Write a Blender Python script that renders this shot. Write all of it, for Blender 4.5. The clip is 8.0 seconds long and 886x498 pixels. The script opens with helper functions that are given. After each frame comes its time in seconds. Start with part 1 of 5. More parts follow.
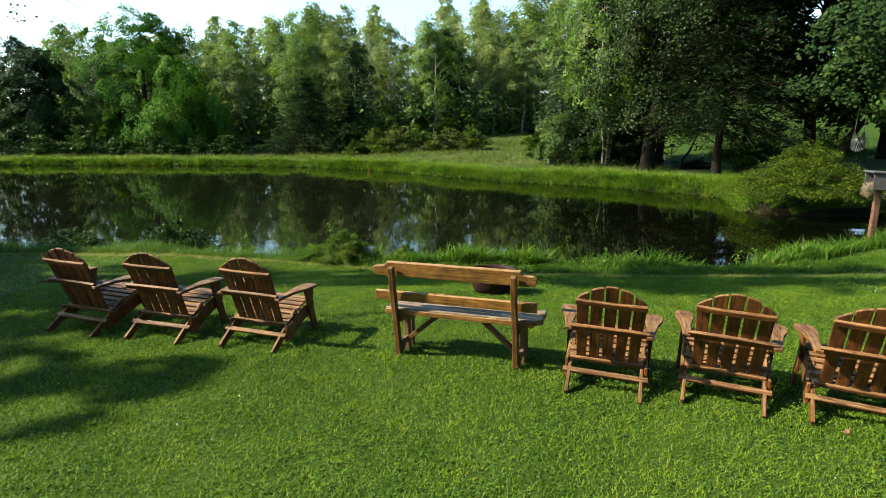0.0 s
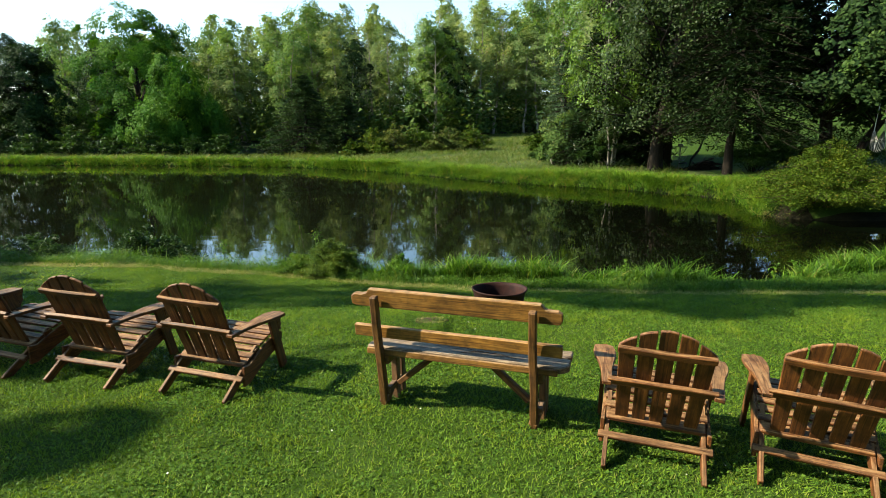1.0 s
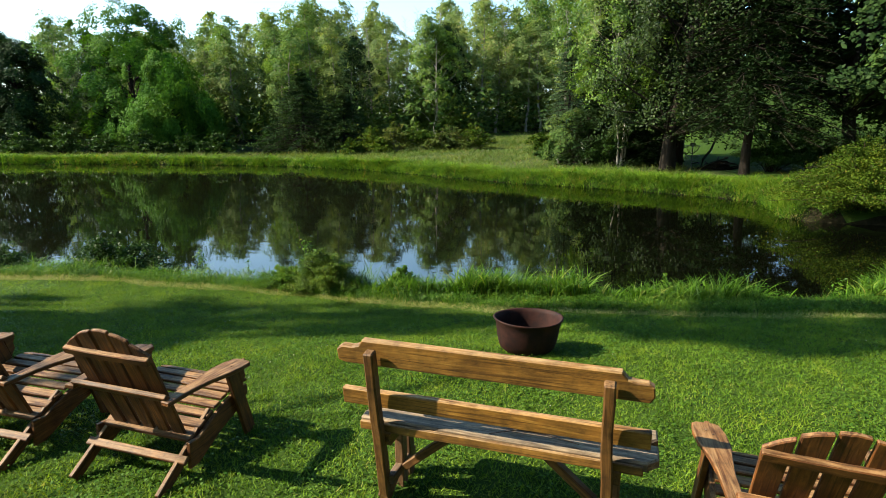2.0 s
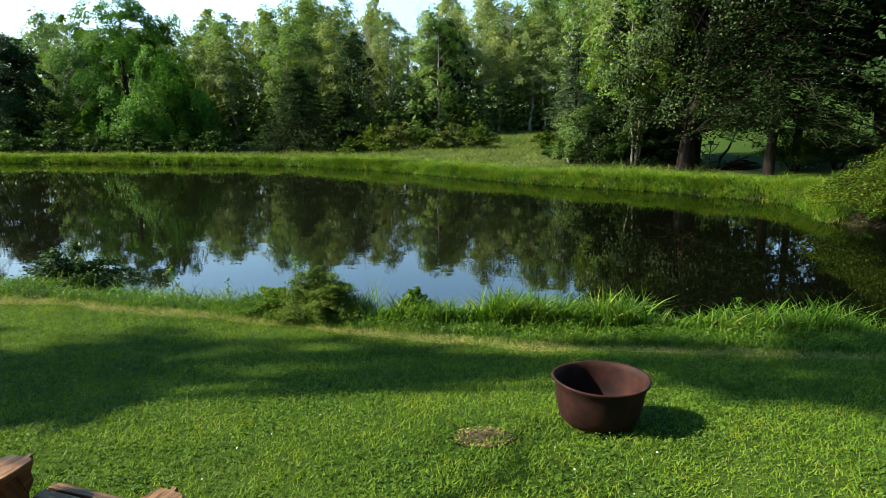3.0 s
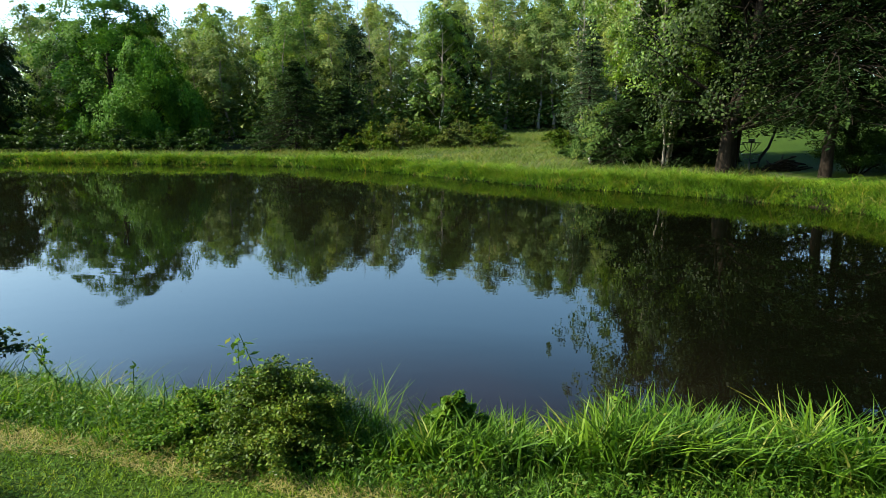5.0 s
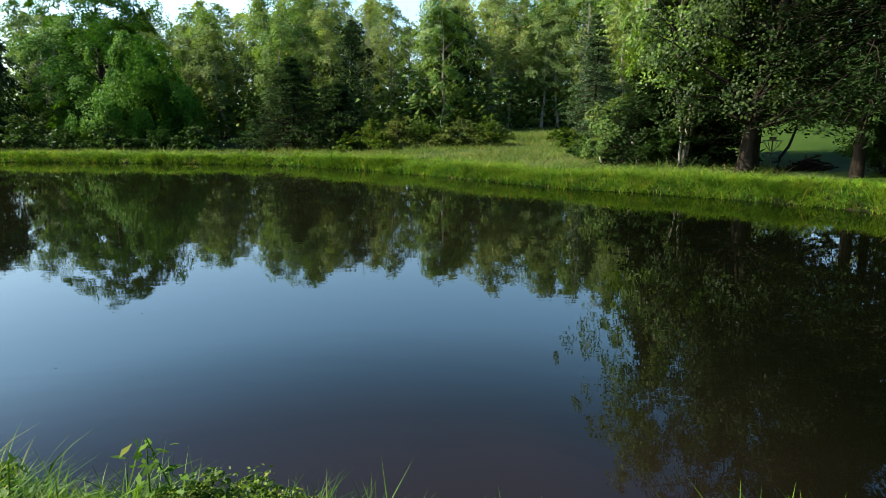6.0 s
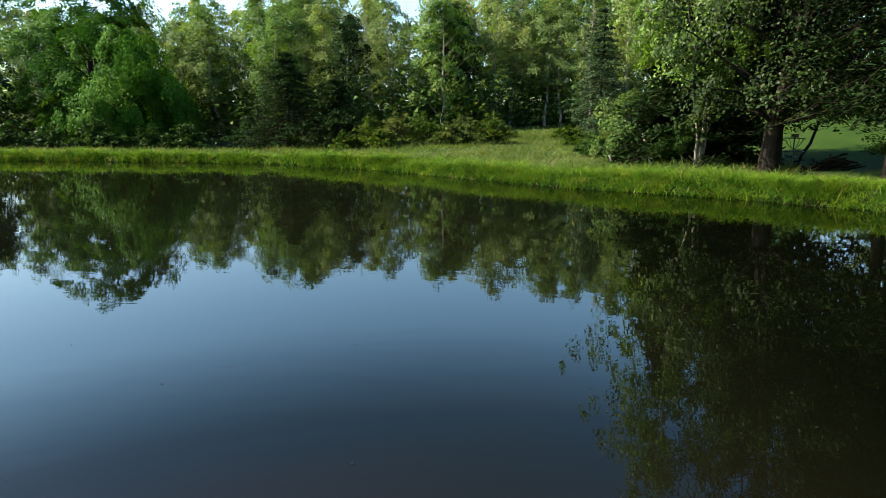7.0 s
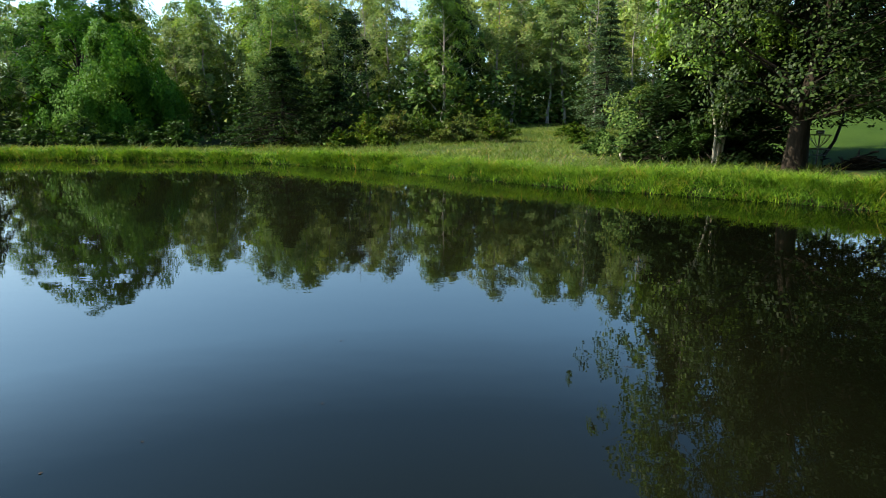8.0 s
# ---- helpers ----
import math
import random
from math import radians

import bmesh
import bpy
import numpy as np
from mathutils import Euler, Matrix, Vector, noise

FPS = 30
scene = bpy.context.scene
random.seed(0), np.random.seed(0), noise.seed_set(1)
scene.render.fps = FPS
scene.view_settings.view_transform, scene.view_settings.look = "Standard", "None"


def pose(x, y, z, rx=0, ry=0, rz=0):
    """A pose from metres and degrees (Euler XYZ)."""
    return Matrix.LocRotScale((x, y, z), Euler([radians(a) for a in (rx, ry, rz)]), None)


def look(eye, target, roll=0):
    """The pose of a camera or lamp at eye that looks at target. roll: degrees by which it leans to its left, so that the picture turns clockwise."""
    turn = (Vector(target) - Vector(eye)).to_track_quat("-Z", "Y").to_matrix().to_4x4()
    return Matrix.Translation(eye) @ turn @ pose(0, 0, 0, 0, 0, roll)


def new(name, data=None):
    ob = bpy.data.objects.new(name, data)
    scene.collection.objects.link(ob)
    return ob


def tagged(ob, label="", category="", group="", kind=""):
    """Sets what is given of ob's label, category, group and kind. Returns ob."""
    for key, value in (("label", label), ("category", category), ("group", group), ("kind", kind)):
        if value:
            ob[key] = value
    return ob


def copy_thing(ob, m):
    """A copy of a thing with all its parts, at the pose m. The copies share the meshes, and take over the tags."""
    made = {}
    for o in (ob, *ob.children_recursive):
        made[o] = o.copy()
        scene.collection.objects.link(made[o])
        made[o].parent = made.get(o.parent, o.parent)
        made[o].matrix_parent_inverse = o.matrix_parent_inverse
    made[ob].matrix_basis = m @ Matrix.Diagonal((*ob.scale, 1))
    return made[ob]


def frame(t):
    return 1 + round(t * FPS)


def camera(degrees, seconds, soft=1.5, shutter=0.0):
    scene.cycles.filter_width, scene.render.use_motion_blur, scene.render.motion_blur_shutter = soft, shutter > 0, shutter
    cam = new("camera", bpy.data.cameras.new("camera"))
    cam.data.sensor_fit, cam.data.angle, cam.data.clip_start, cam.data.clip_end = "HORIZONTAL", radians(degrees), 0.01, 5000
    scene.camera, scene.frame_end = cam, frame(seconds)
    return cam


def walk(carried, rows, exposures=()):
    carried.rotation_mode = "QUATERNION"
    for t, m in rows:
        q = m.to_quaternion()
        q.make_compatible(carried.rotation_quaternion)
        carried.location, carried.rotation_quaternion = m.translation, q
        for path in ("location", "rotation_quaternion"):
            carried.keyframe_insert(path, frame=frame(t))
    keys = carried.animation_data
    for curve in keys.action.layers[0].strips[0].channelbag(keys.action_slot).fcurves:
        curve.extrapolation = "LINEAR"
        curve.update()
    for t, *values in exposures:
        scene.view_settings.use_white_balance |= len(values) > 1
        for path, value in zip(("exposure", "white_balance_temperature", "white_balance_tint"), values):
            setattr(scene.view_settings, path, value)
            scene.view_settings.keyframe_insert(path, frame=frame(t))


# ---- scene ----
cam = camera(74.27, 8.0, soft=0.8)
PATH = [
    (0.0, 0.020, -0.042, 2.005, -0.04, -12.24, 0.16),
    (0.5, 0.031, 0.511, 1.968, -0.05, -12.22, 0.13),
    (1.0, 0.036, 1.050, 1.927, -0.04, -12.20, 0.08),
    (1.5, -0.010, 1.620, 1.875, -0.05, -12.20, 0.01),
    (2.0, -0.090, 2.252, 1.825, -0.08, -12.23, -0.02),
    (3.3, -0.388, 4.057, 1.697, -0.09, -12.29, -0.00),
    (3.5, -0.435, 4.342, 1.679, -0.10, -12.27, -0.01),
    (4.0, -0.525, 5.058, 1.653, -0.09, -12.30, -0.03),
    (4.5, -0.605, 5.755, 1.622, -0.09, -12.36, -0.07),
    (6.0, -0.826, 7.749, 1.453, -0.18, -12.37, -0.12),
    (6.5, -0.862, 8.423, 1.382, -0.21, -12.38, -0.14),
    (7.0, -0.853, 9.097, 1.319, -0.20, -12.40, -0.17),
    (7.5, -0.832, 9.794, 1.266, -0.17, -12.45, -0.17),
    (8.0, -0.816, 10.487, 1.215, -0.13, -12.50, -0.14),
]
walk(cam, [(t, pose(x, y, z, 90 + pitch, roll, yaw)) for t, x, y, z, yaw, pitch, roll in PATH])

# ---- light ----
SUN_FROM = Vector((-0.78, -0.055, 0.61)).normalized()
world = bpy.data.worlds.new("sky")
scene.world = world
world.use_nodes = True
wn = world.node_tree.nodes
sky = wn.new("ShaderNodeTexSky")
sky.sky_type, sky.sun_disc = "NISHITA", False
sky.sun_elevation = math.asin(SUN_FROM.z)
sky.sun_rotation = math.atan2(SUN_FROM.x, SUN_FROM.y)
sky.air_density, sky.dust_density, sky.ozone_density = 1.0, 1.9, 2.0
tint = wn.new("ShaderNodeMix")
tint.data_type, tint.blend_type = "RGBA", "MULTIPLY"
tint.inputs[0].default_value, tint.inputs[7].default_value = 1.0, (0.80, 1.02, 1.01, 1)
world.node_tree.links.new(sky.outputs["Color"], tint.inputs[6])
# pale haze low down, deeper blue overhead
haze_at, haze_z = wn.new("ShaderNodeTexCoord"), wn.new("ShaderNodeSeparateXYZ")
haze = wn.new("ShaderNodeValToRGB")
SKY_STOPS = [(0.0, (0.76, 0.67, 0.65)), (0.20, (0.86, 0.77, 0.76)), (0.34, (0.90, 0.94, 0.96)), (0.47, (0.30, 0.40, 0.48)), (1.0, (0.15, 0.23, 0.32))]
for at, level in SKY_STOPS:
    stop = haze.color_ramp.elements[0] if at == 0 else haze.color_ramp.elements[-1] if at == 1 else haze.color_ramp.elements.new(at)
    stop.position, stop.color = at, (*level, 1)
deep = wn.new("ShaderNodeMix")
deep.data_type, deep.blend_type = "RGBA", "MULTIPLY"
deep.inputs[0].default_value = 1.0
world.node_tree.links.new(haze_at.outputs["Generated"], haze_z.inputs[0])
world.node_tree.links.new(haze_z.outputs[2], haze.inputs[0])
world.node_tree.links.new(tint.outputs[2], deep.inputs[6])
world.node_tree.links.new(haze.outputs[0], deep.inputs[7])
world.node_tree.links.new(deep.outputs[2], wn["Background"].inputs["Color"])
wn["Background"].inputs["Strength"].default_value = 0.205
sun = new("sun", bpy.data.lights.new("sun", "SUN"))
sun.data.energy, sun.data.angle, sun.data.color = 5.4, radians(0.6), (1.0, 0.92, 0.74)
sun.matrix_world = look(SUN_FROM * 60, (0, 0, 0))
scene.view_settings.exposure = 1.5


# ---- materials ----
def material(name):
    m = bpy.data.materials.new(name)
    m.use_nodes = True
    t = m.node_tree
    return m, t.nodes, t.links, t.nodes["Principled BSDF"]


def node(ns, kind, **values):
    n = ns.new(kind)
    for k, v in values.items():
        n.inputs[k.replace("_", " ")].default_value = v
    return n


def ramp(ns, *stops):
    r = ns.new("ShaderNodeValToRGB")
    e = r.color_ramp.elements
    while len(e) < len(stops):
        e.new(0.5)
    for s, (p, c) in zip(e, stops):
        s.position, s.color = p, (*c, 1)
    return r


def mixer(ns, ls, kind, fac, a, b):
    """A colour mix; fac, a and b are sockets or values."""
    m = ns.new("ShaderNodeMix")
    m.data_type, m.blend_type = "RGBA", kind
    for sock, v in ((m.inputs[0], fac), (m.inputs[6], a), (m.inputs[7], b)):
        if isinstance(v, (int, float)):
            sock.default_value = v
        elif isinstance(v, tuple):
            sock.default_value = (*v, 1)
        else:
            ls.new(v, sock)
    return m.outputs[2]


def wood(name, dark, mid, light, weather=0.3, grey=(0.30, 0.26, 0.21)):
    """Boards whose grain runs along their own x; greyed on the faces that look up."""
    m, ns, ls, p = material(name)
    tc, info, geo = ns.new("ShaderNodeTexCoord"), ns.new("ShaderNodeObjectInfo"), ns.new("ShaderNodeNewGeometry")
    off = ns.new("ShaderNodeVectorMath")
    off.operation = "MULTIPLY_ADD"
    ls.new(info.outputs["Random"], off.inputs[0])
    off.inputs[1].default_value = (31, 17, 23)
    ls.new(tc.outputs["Object"], off.inputs[2])
    mp = node(ns, "ShaderNodeMapping", Scale=(2.2, 24, 24))
    ls.new(off.outputs[0], mp.inputs[0])
    grain = node(ns, "ShaderNodeTexNoise", Scale=1.6, Detail=6, Roughness=0.62, Distortion=1.2)
    ls.new(mp.outputs[0], grain.inputs["Vector"])
    r = ramp(ns, (0.25, dark), (0.5, mid), (0.75, light))
    ls.new(grain.outputs[0], r.inputs[0])
    big = node(ns, "ShaderNodeTexNoise", Scale=5.0, Detail=4, Roughness=0.6)
    ls.new(off.outputs[0], big.inputs["Vector"])
    rb = ramp(ns, (0.35, (0.55, 0.52, 0.5)), (0.65, (1.15, 1.1, 1.05)))
    ls.new(big.outputs[0], rb.inputs[0])
    col = mixer(ns, ls, "MULTIPLY", 0.75, r.outputs[0], rb.outputs[0])
    tint = ramp(ns, (0.0, (0.8, 0.78, 0.76)), (1.0, (1.15, 1.12, 1.08)))
    ls.new(info.outputs["Random"], tint.inputs[0])
    col = mixer(ns, ls, "MULTIPLY", 1.0, col, tint.outputs[0])
    sep = ns.new("ShaderNodeSeparateXYZ")
    ls.new(geo.outputs["Normal"], sep.inputs[0])
    worn = node(ns, "ShaderNodeMapRange", From_Min=0.35, From_Max=0.95, To_Min=0.0, To_Max=weather)
    ls.new(sep.outputs[2], worn.inputs[0])
    wearn = ns.new("ShaderNodeMath")
    wearn.operation = "MULTIPLY"
    ls.new(worn.outputs[0], wearn.inputs[0])
    ls.new(ramp_fac(ns, ls, grain.outputs[0], 0.35, 0.6), wearn.inputs[1])
    col = mixer(ns, ls, "MIX", wearn.outputs[0], col, grey)
    # fine drying cracks along the grain, and blotches of old finish
    mc = node(ns, "ShaderNodeMapping", Scale=(1.6, 75, 75))
    ls.new(off.outputs[0], mc.inputs[0])
    crack = node(ns, "ShaderNodeTexNoise", Scale=1.3, Detail=3, Roughness=0.5, Distortion=0.4)
    ls.new(mc.outputs[0], crack.inputs["Vector"])
    rc = ramp(ns, (0.34, (0.38, 0.34, 0.32)), (0.43, (1, 1, 1)))
    ls.new(crack.outputs[0], rc.inputs[0])
    col = mixer(ns, ls, "MULTIPLY", 0.85, col, rc.outputs[0])
    blot = node(ns, "ShaderNodeTexNoise", Scale=14.0, Detail=5, Roughness=0.7)
    ls.new(off.outputs[0], blot.inputs["Vector"])
    rt = ramp(ns, (0.32, (0.52, 0.50, 0.48)), (0.5, (1, 1, 1)), (0.70, (1.35, 1.30, 1.2)))
    ls.new(blot.outputs[0], rt.inputs[0])
    col = mixer(ns, ls, "MULTIPLY", 0.8, col, rt.outputs[0])
    ls.new(col, p.inputs["Base Color"])
    p.inputs["Roughness"].default_value = 0.62
    p.inputs["Specular IOR Level"].default_value = 0.28
    bump = node(ns, "ShaderNodeBump", Strength=0.55, Distance=0.004)
    ls.new(grain.outputs[0], bump.inputs["Height"])
    ls.new(bump.outputs[0], p.inputs["Normal"])
    return m


def ramp_fac(ns, ls, socket, lo, hi):
    n = node(ns, "ShaderNodeMapRange", From_Min=lo, From_Max=hi, To_Min=0.0, To_Max=1.0)
    ls.new(socket, n.inputs[0])
    return n.outputs[0]


def leafy(name, dark, light, accent=None, through_light=0.35, gloss=0.25, patch=0.0, patch_scale=1.0):
    """Leaves or blades: each its own shade between dark and light, a few in the accent colour, half of the light let through."""
    m, ns, ls, p = material(name)
    geo = ns.new("ShaderNodeNewGeometry")
    stops = [(0.0, dark), (0.75, light)]
    if accent:
        stops += [(0.93, light), (0.96, accent)]
    r = ramp(ns, *stops)
    ls.new(geo.outputs["Random Per Island"], r.inputs[0])
    col = r.outputs[0]
    if patch:
        n = node(ns, "ShaderNodeTexNoise", Scale=patch_scale, Detail=3, Roughness=0.6)
        ls.new(geo.outputs["Position"], n.inputs["Vector"])
        rp = ramp(ns, (0.3, (0.5, 0.6, 0.55)), (0.5, (1, 1, 1)), (0.72, (1.55, 1.25, 0.95)))
        ls.new(n.outputs[0], rp.inputs[0])
        col = mixer(ns, ls, "MULTIPLY", patch, col, rp.outputs[0])
    info = ns.new("ShaderNodeObjectInfo")
    ti = ramp(ns, (0.0, (0.78, 0.84, 0.8)), (1.0, (1.2, 1.12, 1.0)))
    ls.new(info.outputs["Random"], ti.inputs[0])
    col = mixer(ns, ls, "MULTIPLY", 1.0, col, ti.outputs[0])
    ls.new(col, p.inputs["Base Color"])
    p.inputs["Roughness"].default_value = 0.5
    p.inputs["Specular IOR Level"].default_value = gloss
    tr = ns.new("ShaderNodeBsdfTranslucent")
    warm = mixer(ns, ls, "MULTIPLY", 1.0, col, (1.25, 1.3, 0.6))
    ls.new(warm, tr.inputs[0])
    mix = ns.new("ShaderNodeMixShader")
    mix.inputs[0].default_value = through_light
    ls.new(p.outputs[0], mix.inputs[1])
    ls.new(tr.outputs[0], mix.inputs[2])
    ls.new(mix.outputs[0], ns["Material Output"].inputs["Surface"])
    return m


def rough_stuff(name, a, b, scale, rough=0.9, bump_d=0.01, c=None, detail=6, fine=None, gloss=0.05):
    m, ns, ls, p = material(name)
    geo = ns.new("ShaderNodeNewGeometry")
    n = node(ns, "ShaderNodeTexNoise", Scale=scale, Detail=detail, Roughness=0.65)
    ls.new(geo.outputs["Position"], n.inputs["Vector"])
    r = ramp(ns, (0.32, a), (0.68, b), *([(0.82, c)] if c else []))
    ls.new(n.outputs[0], r.inputs[0])
    n2 = node(ns, "ShaderNodeTexNoise", Scale=fine or scale * 9, Detail=4, Roughness=0.7)
    ls.new(geo.outputs["Position"], n2.inputs["Vector"])
    r2 = ramp(ns, (0.3, (0.6, 0.6, 0.6)), (0.7, (1.25, 1.25, 1.25)))
    ls.new(n2.outputs[0], r2.inputs[0])
    ls.new(mixer(ns, ls, "MULTIPLY", 1.0, r.outputs[0], r2.outputs[0]), p.inputs["Base Color"])
    p.inputs["Roughness"].default_value = rough
    p.inputs["Specular IOR Level"].default_value = gloss
    bump = node(ns, "ShaderNodeBump", Strength=0.8, Distance=bump_d)
    ls.new(n2.outputs[0], bump.inputs["Height"])
    ls.new(bump.outputs[0], p.inputs["Normal"])
    return m


def bark(name, a, b, scale=14):
    m, ns, ls, p = material(name)
    tc = ns.new("ShaderNodeTexCoord")
    mp = node(ns, "ShaderNodeMapping", Scale=(1, 1, 0.18))
    ls.new(tc.outputs["Object"], mp.inputs[0])
    n = node(ns, "ShaderNodeTexNoise", Scale=scale, Detail=7, Roughness=0.7)
    ls.new(mp.outputs[0], n.inputs["Vector"])
    r = ramp(ns, (0.3, a), (0.7, b))
    ls.new(n.outputs[0], r.inputs[0])
    ls.new(r.outputs[0], p.inputs["Base Color"])
    p.inputs["Roughness"].default_value = 0.9
    p.inputs["Specular IOR Level"].default_value = 0.1
    bump = node(ns, "ShaderNodeBump", Strength=1.0, Distance=0.03)
    ls.new(n.outputs[0], bump.inputs["Height"])
    ls.new(bump.outputs[0], p.inputs["Normal"])
    return m


def pond_water():
    m, ns, ls, p = material("pond_water")
    geo = ns.new("ShaderNodeNewGeometry")
    n0 = node(ns, "ShaderNodeTexNoise", Scale=0.09, Detail=3)
    ls.new(geo.outputs["Position"], n0.inputs["Vector"])
    r = ramp(ns, (0.3, (0.0026, 0.0036, 0.0020)), (0.7, (0.0054, 0.0056, 0.0020)))
    ls.new(n0.outputs[0], r.inputs[0])
    # murky brown shallows along the near bank
    sep = ns.new("ShaderNodeSeparateXYZ")
    ls.new(geo.outputs["Position"], sep.inputs[0])
    near = node(ns, "ShaderNodeMapRange", From_Min=12.9, From_Max=11.2, To_Min=0.0, To_Max=1.0)
    ls.new(sep.outputs[1], near.inputs[0])
    murk = ns.new("ShaderNodeMath")
    murk.operation = "MULTIPLY"
    nm = node(ns, "ShaderNodeTexNoise", Scale=0.35, Detail=3)
    ls.new(geo.outputs["Position"], nm.inputs["Vector"])
    ls.new(near.outputs[0], murk.inputs[0])
    ls.new(ramp_fac(ns, ls, nm.outputs[0], 0.30, 0.55), murk.inputs[1])
    # dark reflection of the grove painted into the water, growing with x
    dark_reflection = node(ns, "ShaderNodeMapRange", From_Min=-0.2, From_Max=2.6, To_Min=0.0, To_Max=1.0)
    ls.new(sep.outputs[0], dark_reflection.inputs[0])
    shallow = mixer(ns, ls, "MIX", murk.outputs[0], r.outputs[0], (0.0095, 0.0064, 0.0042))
    ls.new(mixer(ns, ls, "MIX", dark_reflection.outputs[0], shallow, (0.0014, 0.0018, 0.0008)), p.inputs["Base Color"])
    p.inputs["Roughness"].default_value = 0.015
    p.inputs["IOR"].default_value = 1.36
    mp = node(ns, "ShaderNodeMapping", Scale=(0.8, 1.6, 1))
    ls.new(geo.outputs["Position"], mp.inputs[0])
    n1 = node(ns, "ShaderNodeTexNoise", Scale=2.2, Detail=3, Roughness=0.5)
    ls.new(mp.outputs[0], n1.inputs["Vector"])
    bump = node(ns, "ShaderNodeBump", Strength=0.16, Distance=0.006)
    ls.new(n1.outputs[0], bump.inputs["Height"])
    ls.new(bump.outputs[0], p.inputs["Normal"])
    return m


def plain(name, color, rough=0.6, metal=0.0, spots=None, scale=12, gloss=0.5):
    m, ns, ls, p = material(name)
    tc = ns.new("ShaderNodeTexCoord")
    n = node(ns, "ShaderNodeTexNoise", Scale=scale, Detail=6, Roughness=0.65)
    ls.new(tc.outputs["Object"], n.inputs["Vector"])
    r = ramp(ns, (0.35, spots or tuple(c * 0.7 for c in color)), (0.6, color))
    ls.new(n.outputs[0], r.inputs[0])
    ls.new(r.outputs[0], p.inputs["Base Color"])
    p.inputs["Roughness"].default_value, p.inputs["Metallic"].default_value = rough, metal
    p.inputs["Specular IOR Level"].default_value = gloss
    bump = node(ns, "ShaderNodeBump", Strength=0.4, Distance=0.003)
    ls.new(n.outputs[0], bump.inputs["Height"])
    ls.new(bump.outputs[0], p.inputs["Normal"])
    return m


STAINED = wood("stained_wood", (0.032, 0.012, 0.004), (0.098, 0.035, 0.007), (0.200, 0.082, 0.018), 0.65, (0.28, 0.170, 0.078))
HONEY = wood("honey_wood", (0.064, 0.028, 0.005), (0.185, 0.090, 0.016), (0.30, 0.160, 0.032), 0.6, (0.33, 0.225, 0.120))
POSTBROWN = wood("brown_post_wood", (0.035, 0.015, 0.004), (0.100, 0.046, 0.011), (0.17, 0.085, 0.022), 0.4, (0.24, 0.15, 0.075))
GREYED = wood("greyed_plank", (0.040, 0.027, 0.017), (0.130, 0.092, 0.056), (0.25, 0.188, 0.120), 0.5, (0.28, 0.218, 0.145))
DARKWOOD = wood("dark_wood", (0.05, 0.028, 0.014), (0.11, 0.06, 0.028), (0.18, 0.10, 0.05), 0.2)
POSTWOOD = wood("reddish_post_wood", (0.07, 0.032, 0.020), (0.14, 0.070, 0.045), (0.21, 0.115, 0.08), 0.3)
RUST = plain("rusted_iron", (0.013, 0.0055, 0.0048), 0.7, 0.0, (0.036, 0.012, 0.008), 7, 0.15)
LAWN_SOIL = rough_stuff("lawn_soil", (0.022, 0.046, 0.006), (0.044, 0.076, 0.012), 0.9, c=(0.05, 0.06, 0.018), fine=60)
MEADOW_SOIL = rough_stuff("meadow_soil", (0.030, 0.050, 0.012), (0.070, 0.080, 0.028), 0.35, c=(0.12, 0.10, 0.05), fine=14)
SLOPE_LAWN = rough_stuff("mown_slope", (0.021, 0.044, 0.006), (0.035, 0.062, 0.009), 0.25, c=(0.044, 0.066, 0.012), fine=14)
MUD = rough_stuff("bank_mud", (0.008, 0.008, 0.004), (0.022, 0.018, 0.009), 1.5)
WOOD_FLOOR = rough_stuff("woodland_floor", (0.008, 0.013, 0.004), (0.020, 0.026, 0.009), 0.8)
WATER = pond_water()
LAWN_BLADE = leafy("lawn_blade", (0.056, 0.116, 0.011), (0.132, 0.216, 0.022), (0.20, 0.22, 0.06), 0.35, 0.05, 0.8, 2.6)
CLOVER = leafy("clover_leaf", (0.036, 0.092, 0.012), (0.096, 0.170, 0.024), None, 0.3, 0.06, 0.6, 2.0)
STRAW = leafy("dry_grass", (0.20, 0.19, 0.065), (0.40, 0.34, 0.15), None, 0.3, 0.1)
REED = leafy("bank_grass", (0.014, 0.052, 0.005), (0.086, 0.178, 0.014), (0.17, 0.20, 0.05), 0.4, 0.15, 1.0, 2.6)
FAR_REED = leafy("far_bank_grass", (0.018, 0.064, 0.007), (0.116, 0.212, 0.020), (0.20, 0.15, 0.055), 0.35, 0.05, 1.0, 1.7)
MEADOW_GRASS = leafy("meadow_grass", (0.042, 0.084, 0.013), (0.120, 0.156, 0.040), (0.20, 0.15, 0.08), 0.35, 0.08, 0.9, 0.25)
# bank grass again, with the shade between tufts put into its colour
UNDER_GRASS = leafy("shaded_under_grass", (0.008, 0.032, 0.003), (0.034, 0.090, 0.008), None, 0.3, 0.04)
WEED = leafy("weed_leaf", (0.028, 0.078, 0.008), (0.095, 0.185, 0.018), (0.17, 0.19, 0.03), 0.4, 0.12, 0.7, 3.0)
BUSH_LEAF = leafy("bush_leaf", (0.022, 0.050, 0.006), (0.064, 0.104, 0.012), (0.12, 0.11, 0.02), 0.3, 0.04, 0.9, 1.6)
TWIG_BROWN = bark("brown_twig", (0.020, 0.013, 0.009), (0.070, 0.048, 0.034))
OLIVE_LEAF = leafy("olive_leaf", (0.034, 0.060, 0.013), (0.100, 0.120, 0.030), (0.15, 0.11, 0.04), 0.3, 0.04)
